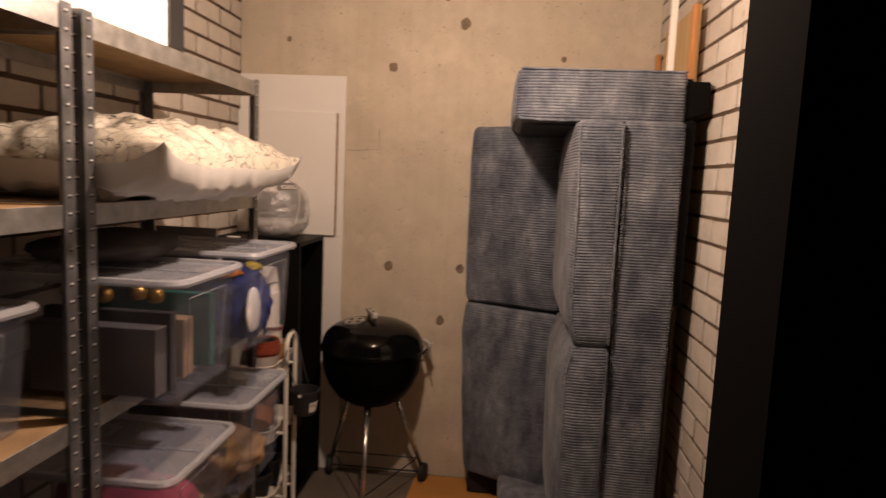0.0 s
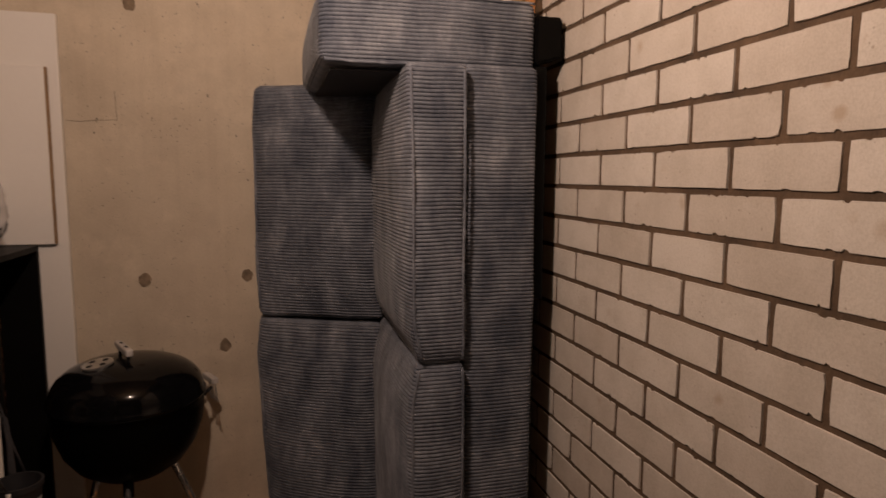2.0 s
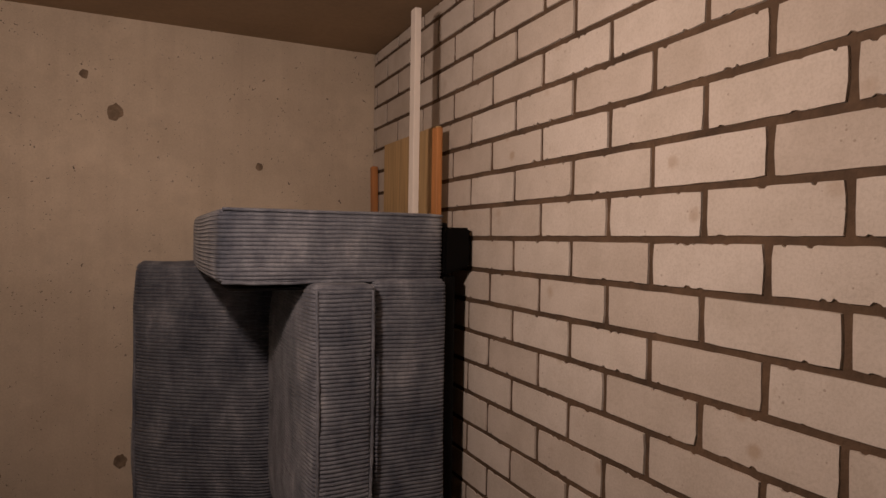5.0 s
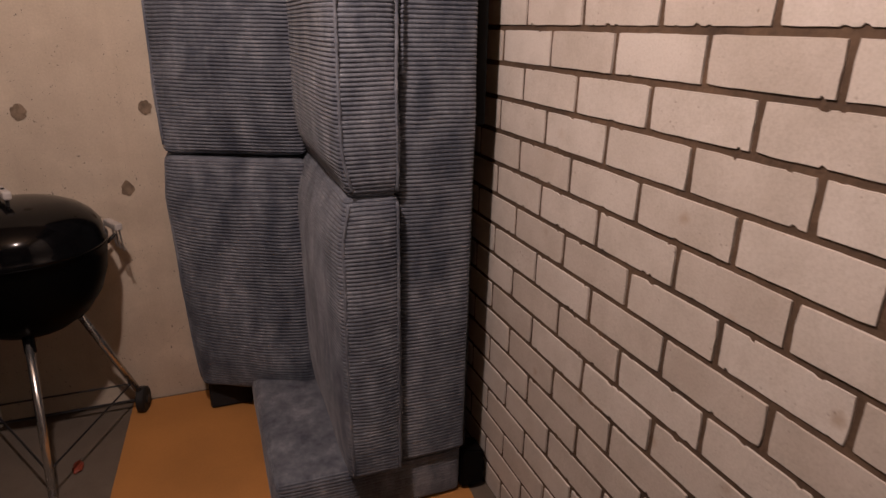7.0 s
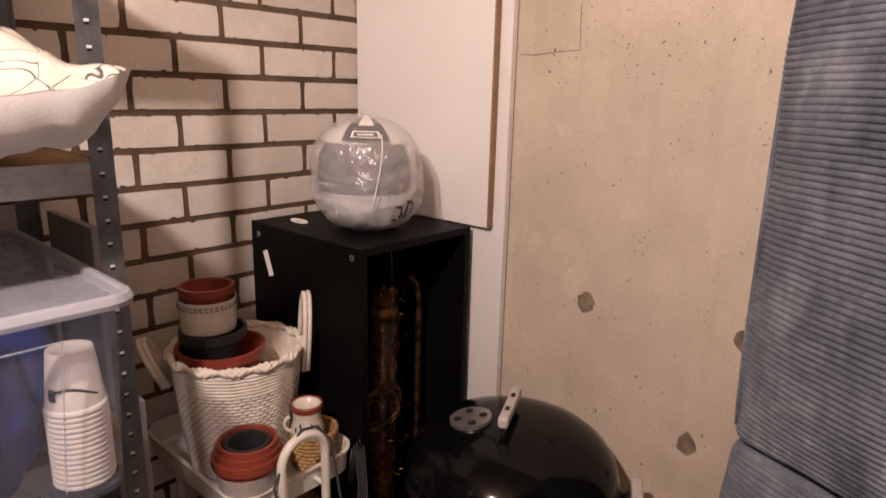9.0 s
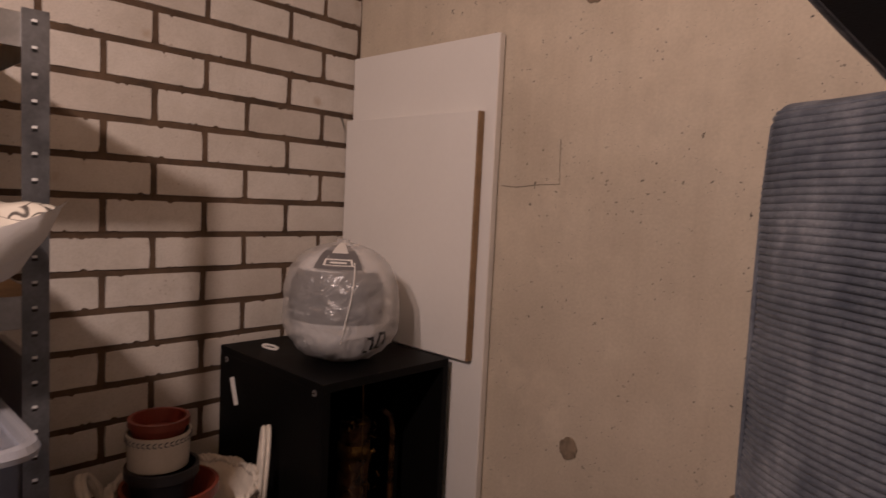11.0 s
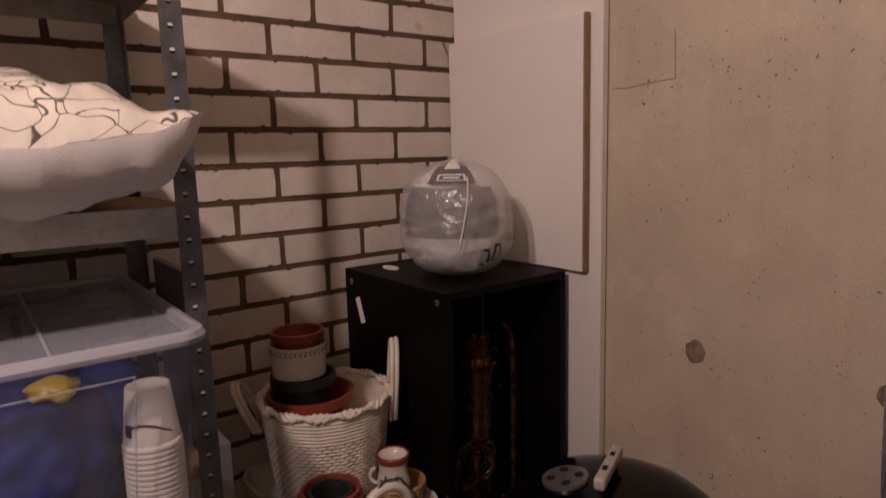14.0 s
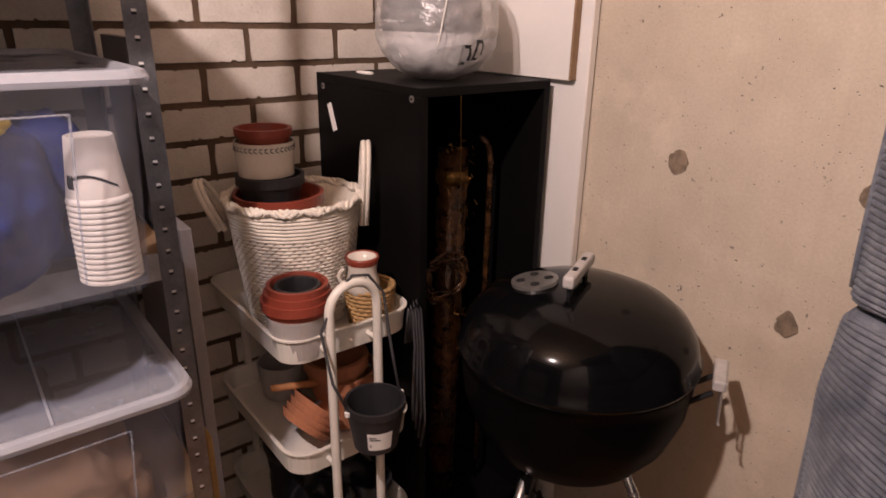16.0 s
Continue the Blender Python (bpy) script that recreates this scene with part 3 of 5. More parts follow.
# ---- sofa stood on its side ----
def build_sofa():
    s = thing("sofa", (0.40, 2.95, 0.0), "grey-blue corduroy two-seat sofa stood upright on one arm", "sofa")
    part("front_rail", soft_box((0.516, 2.445, 0.19), (0.727, 3.30, 1.86), 0.016, (0.0, 0.006, 0), cols=6), M_CORD, s, smooth=True)
    bm = soft_box((0.124, 2.47, 1.852), (0.726, 3.36, 2.043), 0.022, (0.014, 0.008, 0.002), lump=0.0025, cols=14)
    for v in bm.verts:
        low = max(0.0, min(1.0, (1.90 - v.co.z) / 0.05)) * max(0.0, min(1.0, (0.36 - v.co.x) / 0.14))
        v.co.z += low * (0.002 * noise.noise((v.co.x * 26, v.co.y * 20, 3)) - 0.004 * math.sin(math.pi * max(0.0, min(1.0, (v.co.x - 0.124) / 0.24))))
    arm = part("arm", bm, M_CORD, s, smooth=True)
    for y, z in ((2.474, 2.037), (2.474, 1.858)):
        bm = bmesh.new()
        tube(bm, [(0.134 + 0.587 * i / 40, y - 0.006, z + 0.0016 * noise.noise((i * 0.5, z * 9, 0)) - (0.004 * math.sin(math.pi * min(1.0, i / 17)) if z < 1.9 else 0.0)) for i in range(41)], 0.0038, 8)
        part("piping", bm, M_CORD, arm, smooth=True)
    part("arm", soft_box((0.150, 2.47, 0.008), (0.726, 3.36, 0.188), 0.022, (0.008, 0.006, 0.010), cols=10), M_CORD, s, smooth=True)
    part("back_frame", soft_box((0.16, 3.22, 0.19), (0.70, 3.385, 1.852), 0.02, amp=0, cols=4), M_CORD, s, smooth=True)
    seam = 1.028
    for z0, z1 in ((1.0295, 1.850), (0.192, 1.0265)):
        bm = soft_box((0.352, 2.415, z0), (0.508, 3.20, z1), 0.015, (0.024, 0.010, 0.003), lump=0.008, cols=9)
        sag = lambda z: 0.012 * (0.5 - (z - z0) / (z1 - z0)) + 0.024 * math.exp(-((z - seam) / 0.07) ** 2)
        for v in bm.verts:
            f = max(0.0, min(1.0, (0.508 - v.co.x) / 0.156))
            pinch = math.exp(-((v.co.z - seam) / 0.035) ** 2)
            v.co.x += f * (sag(v.co.z) + 0.014 * (v.co.y - 2.42))
            g = max(0.0, min(1.0, (2.60 - v.co.y) / 0.15))
            fold = abs(noise.noise((v.co.x * 9, 0.0, v.co.z * 26 + v.co.x * 30))) - 0.2
            v.co.y += g * (0.014 * pinch + 0.0075 * fold * (0.35 + 0.9 * pinch + f * 0.5))
        c = part("seat_cushion", bm, M_CORD, s, smooth=True)
        zs = [z0 + 0.012 + (z1 - z0 - 0.024) * i / 60 for i in range(61)]
        for xe, lean in ((0.360, 1.0), (0.502, 0.06)):
            bm = bmesh.new()
            tube(bm, [(xe + lean * sag(z) + 0.0015 * math.sin(9 * z), 2.411 + 0.013 * math.exp(-((z - seam) / 0.035) ** 2) + 0.003 * noise.noise((z * 14, xe * 9, z0)), z) for z in zs], [0.0044 + 0.0009 * math.sin(z * 2 * math.pi / 0.0105) for z in zs], 8)
            part("piping", bm, M_CORD, c, smooth=True)
    for z0, z1 in ((1.020, 1.880), (0.130, 1.012)):
        bm = soft_box((-0.062, 3.205, z0), (0.385, 3.375, z1), 0.024, (0.012, 0.040, 0.004), rib=0.0117, amp=0.0066, lump=0.011, cols=14)
        taper = lambda z: 0.030 * max(0.0, (0.85 - z) / 0.72) ** 1.4
        for v in bm.verts:
            v.co.x += taper(v.co.z) * max(0.0, min(1.0, (0.385 - v.co.x) / 0.447))
            v.co.y -= (3.375 - v.co.y) / 0.17 * 0.19 * max(0.0, min(1.0, (v.co.x + 0.05) / 0.44))
        c = part("back_cushion", bm, M_CORD, s, smooth=True)
        zs = [z0 + 0.03 + (z1 - z0 - 0.06) * i / 24 for i in range(25)]
        bm = bmesh.new()
        tube(bm, [(-0.060 + taper(z) - 0.008 * (1 - ((z - (z0 + z1) / 2) / ((z1 - z0) / 2)) ** 4), 3.222, z) for z in zs], 0.0045, 8)
        part("piping", bm, M_CORD, c, smooth=True)
    # thin dark sheet deepens the shade on the upper arm's underside
    part("arm_lining", boxes((0.150, 0.46, 2.497, 3.19, 1.8350, 1.8400)), M_ARMSHADE, s, "dark sheet added for the shade under the upper arm")
    part("lining", boxes((-0.015, 0.146, 3.225, 3.37, 0.007, 0.130), bevel=0.012), M_BLACKCLOTH, s, "black block under the back cushions")
    part("underside", boxes((0.7275, 0.752, 2.50, 3.36, 0.03, 2.02), bevel=0.004), M_BLACKCLOTH, s, "black underside cloth")
    part("rail_cover", boxes((0.7285, 0.768, 2.474, 2.56, 1.19, 1.868), bevel=0.006), M_BLACKLAM, s)
    for z0, z1, flip in ((1.872, 2.006, 1), (0.02, 0.165, -1)):
        bm = bmesh.new()
        box(bm, 0.7275, 0.808, 2.466, 2.548, z0, z1)
        for v in bm.verts:
            if v.co.x > 0.75:
                v.co.z += 0.0 if (v.co.z > (z0 + z1) / 2) == (flip > 0) else flip * 0.022
        bmesh.ops.bevel(bm, geom=list(bm.edges), offset=0.006, segments=2, affect="EDGES")
        part("leg", bm, M_BLACKLAM, s)
        leg2 = boxes((0.728, 0.804, 3.27, 3.35, z0, z1), bevel=0.006)
        part("leg", leg2, M_BLACKPLASTIC, s)
    return s


build_sofa()

# timber behind the sofa, leaning on the brick wall
bm = bmesh.new()
box(bm, 0.684, 0.704, 2.604, 2.640, 0.0, 2.66, bevel=0.002)
solo("white_batten", bm, M_WHITEPAINT, "long white painted wooden batten standing behind the sofa", "batten")
bm = bmesh.new()
box(bm, 0.764, 0.784, 2.612, 2.650, 0.0, 2.314, bevel=0.003)
solo("pine_plank", bm, M_PINE, "orange stained pine plank standing behind the sofa", "plank")
bm = bmesh.new()
box(bm, 0.800, 0.818, 2.70, 3.19, 0.0, 2.335, bevel=0.002)
solo("plywood_board", bm, M_PLY, "plain plywood board leaning on the brick wall", "board")
bm = bmesh.new()
box(bm, -0.012, 0.012, -0.015, 0.015, 0, 2.27, bevel=0.003, m=pose(0.808, 3.20, 0, -3.4, 0, 0))
solo("pine_strip", bm, M_PINE, "thin orange pine strip leaning in the wall corner", "wood strip")

# ---- white panels and black cabinet in the corner ----
p1 = thing("tall_panel", (-1.03, 3.385, 0.0), "tall white melamine panel leaning on the concrete wall", "panel")
part("board", boxes((XL + 0.004, -0.747, 3.374, 3.394, 0.0, 2.127), bevel=0.0015), M_WHITEBOARD, p1)
part("edge_band", boxes((-0.747, -0.744, 3.375, 3.393, 0.002, 2.125)), M_WHITEPAINT, p1)
p2 = thing("small_panel", (-1.04, 3.36, 1.298), "white melamine panel with brown edge standing on the cabinet", "panel")
part("board", boxes((XL + 0.003, -0.786, 3.352, 3.372, 1.299, 1.937), bevel=0.0015), M_WHITEBOARD, p2)
part("edge_band", boxes((-0.786, -0.780, 3.3525, 3.3715, 1.300, 1.936)), M_EDGE, p2, "raw brown chipboard edge")


def build_cabinet():
    x0, x1, y0, y1, z1, w = -1.300, -0.838, 2.950, 3.348, 1.297, 0.020
    c = thing("cabinet", ((x0 + x1) / 2, (y0 + y1) / 2, 0), "black open-fronted cabinet with a bag on top", "cabinet")
    part("top", boxes((x0, x1, y0, y1, z1 - w, z1), bevel=0.0015), M_BLACKLAM, c)
    part("side_panel", boxes((x0, x1, y0, y0 + w, 0.0, z1 - w), bevel=0.001), M_BLACKLAM, c)
    part("side_panel", boxes((x0, x1, y1 - w, y1, 0.0, z1 - w), bevel=0.001), M_BLACKLAM, c)
    part("back_panel", boxes((x0, x0 + 0.008, y0 + w, y1 - w, 0.06, z1 - w)), M_BLACKLAM, c)
    part("bottom", boxes((x0 + 0.008, x1 - 0.006, y0 + w, y1 - w, 0.04, 0.06)), M_BLACKLAM, c)
    for sx, sz in ((-0.869, 1.272), (-1.264, 1.265)):
        bm = bmesh.new()
        tube(bm, [(sx, y0 - 0.002, sz), (sx, y0 + 0.004, sz)], 0.0075, 16)
        s = part("cam_screw", bm, M_ALU, c, "shiny steel screw head")
        bm = bmesh.new()
        tube(bm, [(sx, y0 - 0.0032, sz), (sx, y0 - 0.0015, sz)], 0.003, 10)
        part("socket_hole", bm, M_HOLE, s)
    bm = bmesh.new()
    box(bm, -0.010, 0.010, -0.001, 0.001, -0.036, 0.036, m=pose(-1.222, y0 - 0.001, 1.190, 0, -22, 0))
    part("tape", bm, M_PAPER, c, "torn strip of cream tape")
    # gift-wrap rolls and tinsel stored inside
    bm = bmesh.new()
    tube(bm, [(-1.005, 3.15, 0.062), (-1.0, 3.16, 0.5), (-1.005, 3.18, 1.12)], [0.042, 0.042, 0.040], 20)
    wr = thing("wrapping_roll", (-1.005, 3.15, 0.06), "brown and gold roll of gift wrap standing in the cabinet", "gift wrap")
    part("roll", bm, M_BROWNWRAP, wr, smooth=True)
    bm = bmesh.new()
    tube(bm, [(-1.0032, 3.1745, 1.03), (-1.0034, 3.1755, 1.065)], 0.0425, 20)
    part("ribbon", bm, M_SHADEDGOLD, wr, "gold ribbon round the roll, coloured darker for the cabinet shade", smooth=True)
    bm = bmesh.new()
    rng = random.Random(5)
    for i in range(150):
        z = rng.uniform(0.55, 1.16)
        y = 3.16 + rng.gauss(0, 0.028)
        x = -0.955 + rng.uniform(-0.02, 0.012)
        d = Vector((rng.uniform(-1, 1), rng.uniform(-1, 1), rng.uniform(-1.6, 1.6))).normalized() * rng.uniform(0.006, 0.02)
        s = d.cross(Vector((1, 0.3, 0.2))).normalized() * 0.0018
        a = Vector((x, y, z))
        bm.faces.new([bm.verts.new(q) for q in (a - s, a + s, a + d + s, a + d - s)])
    tin = solo("tinsel_garland", bm, M_SHADEDGOLD, "thin gold tinsel garland hanging in the cabinet", "garland", kind="stuff")
    bm = bmesh.new()
    tube(bm, [(-0.957, 3.16, 1.276), (-0.96, 3.17, 1.0), (-0.956, 3.155, 0.8), (-0.957, 3.16, 0.55)], 0.0012, 6)
    part("cord", bm, M_SHADEDGOLD, tin)
    bm = bmesh.new()
    tube(bm, [(-0.96, 3.262, 0.062), (-0.955, 3.264, 0.6), (-0.955, 3.268, 1.08), (-0.957, 3.258, 1.13), (-0.965, 3.236, 1.15)], 0.008, 10)
    solo("gold_tube", bm, M_BROWNWRAP, "thin dark gift wrap tube standing in the cabinet", "tube", smooth=True)
    wreath = thing("wreath", (-0.945, 3.115, 0.73), "dark brown and gold wreath inside the cabinet", "wreath")
    for k in range(9):
        ring = arc((-0.945, 3.115, 0.79), 0.058, 40 * k, 40 * k + 300, 26, (0.25, 0.95, 0), (0, 0, 1))
        bm = bmesh.new()
        tube(bm, [q + 0.030 * Vector((0.4 * noise.noise(q * 24 + Vector((k, 0, 0))), noise.noise(q * 21 + Vector((0, k, 5))), noise.noise(q * 21 + Vector((9, 0, k))))) for q in ring], 0.0042, 6)
        part("strand", bm, M_BROWNWRAP, wreath, smooth=True)
    return c


build_cabinet()


def bag_radius(a, e):
    """The bag's outline: round, pinched at the top, crumpled."""
    return 1 + 0.035 * noise.noise((2.2 * math.cos(a), 2.2 * math.sin(a), 2.5 * e)) + 0.02 * noise.noise((6 * math.cos(a), 6 * math.sin(a), 7 * e)) + 0.17 * (0.15 - abs(noise.noise((5 * math.cos(a) + 3, 5 * math.sin(a), 8 * e)))) * max(0.25, 1.3 - 1.4 * e) + 0.014 * noise.noise((13 * math.cos(a), 13 * math.sin(a), 15 * e))


BAG = Vector((-1.008, 3.120, 1.298))


def bag_point(a, e, grow=0.0):
    h, r = 0.302, 0.146
    prof = max(0.012, 1 - abs(2 * e - 0.94) ** 2.6 * 0.98) ** 0.5
    k = bag_radius(a, e)
    rr = (r * prof * k) * (0.80 if e < 0.03 else 1) + grow
    return BAG + Vector((rr * 1.06 * math.cos(a), rr * 0.95 * math.sin(a), h * e))


def build_bag():
    s = thing("bagged_helmet", BAG, "helmet in a crumpled translucent white plastic bag on the cabinet", "helmet bag")
    bm = bmesh.new()
    rows = []
    ne, na = 40, 64
    for i in range(ne + 1):
        e = i / ne
        rows.append([bm.verts.new(bag_point(2 * math.pi * j / na, e)) for j in range(na)])
    for i in range(ne):
        for j in range(na):
            bm.faces.new((rows[i][j], rows[i][(j + 1) % na], rows[i + 1][(j + 1) % na], rows[i + 1][j]))
    bm.faces.new(rows[0][::-1])
    bm.faces.new(rows[-1])
    b = part("bag", bm, M_BAG, s, smooth=True)
    bm = bmesh.new()
    lathe(bm, [(0, 0.02), (0.085, 0.02), (0.115, 0.06), (0.133, 0.13), (0.126, 0.20), (0.098, 0.25), (0.05, 0.278), (0, 0.282)], BAG, 40)
    part("helmet_shell", bm, M_HELMET, s, smooth=True)
    bm = bmesh.new()
    # visor band turned towards the room
    grid = []
    for i in range(9):
        e = 0.36 + 0.40 * i / 8
        row = []
        for j in range(25):
            a = radians(-112 + 124 * j / 24)
            r = float(np.interp(0.302 * e, (0.06, 0.13, 0.20, 0.25), (0.115, 0.133, 0.126, 0.098))) + 0.0035
            row.append(bm.verts.new(BAG + Vector((r * math.cos(a), r * 0.98 * math.sin(a), 0.302 * e))))
        grid.append(row)
    for i in range(8):
        for j in range(24):
            bm.faces.new((grid[i][j], grid[i][j + 1], grid[i + 1][j + 1], grid[i + 1][j]))
    bmesh.ops.solidify(bm, geom=bm.faces[:], thickness=-0.003)
    part("visor", bm, M_VISOR, s, smooth=True)

    def patch(name, a0, a1, e0, e1, material, lab, taper=0.0, grow=0.0015):
        bm = bmesh.new()
        g = []
        for i in range(5):
            e = e0 + (e1 - e0) * i / 4
            tp = taper * i / 4
            g.append([bm.verts.new(bag_point(radians(a0 + tp + (a1 - a0 - 2 * tp) * j / 8), e, grow)) for j in range(9)])
        for i in range(4):
            for j in range(8):
                bm.faces.new((g[i][j], g[i][j + 1], g[i + 1][j + 1], g[i + 1][j]))
        part(name, bm, material, b, lab, smooth=True)

    patch("badge", -74, -18, 0.79, 0.955, M_BADGE, "grey badge with a plain pale oval")
    patch("badge_oval", -64, -28, 0.815, 0.865, M_PAPER, "", grow=0.003)
    patch("badge_field", -61, -31, 0.823, 0.857, M_BADGE, "", grow=0.0045)
    patch("badge_stroke", -56, -36, 0.834, 0.846, M_PAPER, "", grow=0.006)
    patch("badge_notch", -58, -32, 0.905, 0.975, M_PAPER, "", grow=0.003)
    for a0, a1, e0, e1 in ((-16, -13, 0.13, 0.27), (-15, -6, 0.25, 0.275), (-8, -5, 0.16, 0.25), (-2, 1, 0.16, 0.31), (-1, 8, 0.285, 0.31), (6, 9, 0.2, 0.3), (-14, -9, 0.13, 0.15), (0, 6, 0.16, 0.18)):
        patch("print_mark", a0, a1, e0, e1, M_INK, "")
    bm = bmesh.new()
    tube(bm, [bag_point(radians(-40 + 14 * k / 10), 0.22 + 0.62 * k / 10, 0.002) for k in range(11)], 0.0018, 6)
    part("drawstring", bm, M_PAPER, b)
    return s


build_bag()
bm = bmesh.new()
tube(bm, [(-1.195 + 0.032 * math.cos(a / 20 * 2 * math.pi), 3.035 + 0.012 * math.sin(a / 20 * 2 * math.pi), 1.300) for a in range(20)], 0.003, 6, closed=True)
solo("cord_loop", bm, M_PAPER, "small loop of white cord lying on the cabinet", "cord")


# ---- kettle barbecue ----
def build_kettle():
    c = Vector((-0.515, 3.133, 0))
    k = thing("kettle_barbecue", c, "black enamel kettle barbecue with lid on three legs", "barbecue")
    bm = bmesh.new()
    lathe(bm, [(0, 0.484), (0.06, 0.487), (0.120, 0.505), (0.174, 0.543), (0.216, 0.603), (0.240, 0.672), (0.248, 0.735), (0.249, 0.764), (0.254, 0.767), (0.2545, 0.772), (0.244, 0.772), (0.240, 0.72), (0.217, 0.63), (0.175, 0.56), (0, 0.497)], c, 64)
    part("bowl", bm, M_DULLENAMEL, k, "black enamel bowl, duller than the lid", smooth=True)
    bm = bmesh.new()
    lathe(bm, [(0.248, 0.773), (0.2555, 0.774), (0.2565, 0.782), (0.251, 0.786), (0.2485, 0.806), (0.240, 0.832), (0.222, 0.858), (0.192, 0.882), (0.150, 0.900), (0.105, 0.910), (0.06, 0.914), (0, 0.916)], c, 72)
    lid = part("lid", bm, M_ENAMEL, k, "glossy black domed lid", smooth=True)
    # vent disc with four holes
    vc, tilt = Vector((-0.596, 3.076, 0.9125)), pose(0, 0, 0, 5.5, -8, 0)
    bm = bmesh.new()
    tube(bm, [vc + tilt @ Vector((0, 0, -0.004)), vc + tilt @ Vector((0, 0, 0.004))], 0.050, 32)
    vent = part("vent", bm, M_ALU, lid, "aluminium vent disc")
    for i in range(4):
        a = radians(45 + 90 * i)
        q = vc + tilt @ Vector((0.030 * math.cos(a), 0.030 * math.sin(a), 0.0042))
        bm = bmesh.new()
        tube(bm, [q, q + tilt @ Vector((0, 0, 0.0012))], 0.0100, 16)
        part("vent_hole", bm, M_HOLE, lid)
    # lid grip on a black bracket
    g0, g1 = Vector((-0.490, 3.055, 0.948)), Vector((-0.560, 3.208, 0.948))
    d = (g1 - g0).normalized()
    ang = math.degrees(math.atan2(d.y, d.x))
    bm = bmesh.new()
    L = (g1 - g0).length / 2
    box(bm, -L, L, -0.012, 0.012, -0.013, 0.013, bevel=0.006, m=Matrix.Translation((g0 + g1) / 2) @ pose(0, 0, 0, 0, 0, ang))
    grip = part("lid_grip", bm, M_GRIP, lid, "pale worn grip")
    for f in (0.15, 0.85):
        q = g0.lerp(g1, f)
        bm = bmesh.new()
        box(bm, -0.012, 0.012, -0.004, 0.004, 0.902, q.z - 0.008, bevel=0.002, m=Matrix.Translation((q.x, q.y, 0)) @ pose(0, 0, 0, 0, 0, ang))
        part("bracket", bm, M_BLACKPLASTIC, lid)
    for f in (0.3, 0.7):
        q = g0.lerp(g1, f)
        bm = bmesh.new()
        box(bm, -0.009, 0.009, -0.005, 0.005, 0, 0.002, m=Matrix.Translation((q.x, q.y, q.z + 0.0125)) @ pose(0, 0, 0, 0, 0, ang))
        part("bolt_recess", bm, M_HOLE, lid)
    # side grips on the bowl
    for a in (27,):
        u = Vector((math.cos(radians(a)), math.sin(radians(a)), 0))
        w = Vector((-u.y, u.x, 0))
        b = c + u * 0.290 + Vector((0, 0, 0.778))
        bm = bmesh.new()
        box(bm, -0.013, 0.013, -0.050, 0.050, -0.012, 0.012, bevel=0.005, m=Matrix.Translation(b) @ pose(0, 0, 0, 0, 0, a))
        part("side_grip", bm, M_GRIP, k, "pale worn grip")
        for s in (-0.036, 0.036):
            bm = bmesh.new()
            tube(bm, [c + u * 0.240 + w * s + Vector((0, 0, 0.722)), c + u * 0.280 + w * s + Vector((0, 0, 0.755))], 0.006, 8)
            part("bracket", bm, M_BLACKPLASTIC, k)
    # hooks for tools under the right-hand grip
    u = Vector((math.cos(radians(27)), math.sin(radians(27)), 0))
    for s in (-0.03, 0.0, 0.03):
        w = Vector((-u.y, u.x, 0)) * s
        b = c + u * 0.296 + w + Vector((0, 0, 0.768))
        bm = bmesh.new()
        tube(bm, [b, b + Vector((0.004, -0.004, -0.05)), b + Vector((0.008, -0.010, -0.078)), b + Vector((0.014, -0.018, -0.07))], 0.003, 6)
        part("tool_hook", bm, M_ALU, k)
    # legs
    foot = Vector((-0.482, 2.806, 0.0))
    wheels = (Vector((-0.258, 3.322, 0.050)), Vector((-0.772, 3.322, 0.050)))
    bm = bmesh.new()
    tube(bm, [c + Vector((0.012, -0.135, 0.525)), foot + Vector((0, 0, 0.022))], 0.0125, 16)
    leg = part("leg", bm, M_TUBE, k, "bright metal leg", smooth=True)
    bm = bmesh.new()
    tube(bm, [foot + Vector((0, 0, 0.0)), foot + Vector((-0.001, 0.004, 0.035))], 0.0155, 16)
    part("foot_cap", bm, M_GRIP, leg)
    bm = bmesh.new()
    tube(bm, [c + Vector((0.012, -0.128, 0.545)), c + Vector((0.014, -0.148, 0.470))], 0.017, 14)
    part("leg_socket", bm, M_ENAMEL, k)
    for wl, sx in zip(wheels, (1, -1)):
        topj = c + Vector((sx * 0.117, 0.052, 0.512))
        bm = bmesh.new()
        tube(bm, [topj, wl + Vector((-sx * 0.004, 0, 0.02))], 0.0125, 16)
        leg = part("leg", bm, M_TUBE, k, "bright metal leg", smooth=True)
        bm = bmesh.new()
        axis = Vector((sx * 0.86, -0.2, 0)).normalized()
        tube(bm, [wl - axis * 0.016, wl - axis * 0.012, wl + axis * 0.012, wl + axis * 0.016], [0.043, 0.05, 0.05, 0.043], 28)
        wheel = part("wheel", bm, M_RUBBER, k, "black plastic wheel", smooth=False)
        bm = bmesh.new()
        tube(bm, [wl + axis * 0.015, wl + axis * 0.021], 0.018, 16)
        part("hub", bm, M_BLACKPLASTIC, wheel)
        tube_bm = bmesh.new()
        tube(tube_bm, [topj + Vector((-sx * 0.012, -0.004, 0.035)), topj + Vector((sx * 0.005, 0.004, -0.025))], 0.017, 14)
        part("leg_socket", tube_bm, M_ENAMEL, k)
    corners = [Vector((-0.488, 2.846, 0.13)), wheels[0] + Vector((-0.03, -0.03, 0.09)), wheels[1] + Vector((0.03, -0.03, 0.09))]
    for i in range(3):
        bm = bmesh.new()
        tube(bm, [corners[i], corners[(i + 1) % 3]], 0.0035, 6)
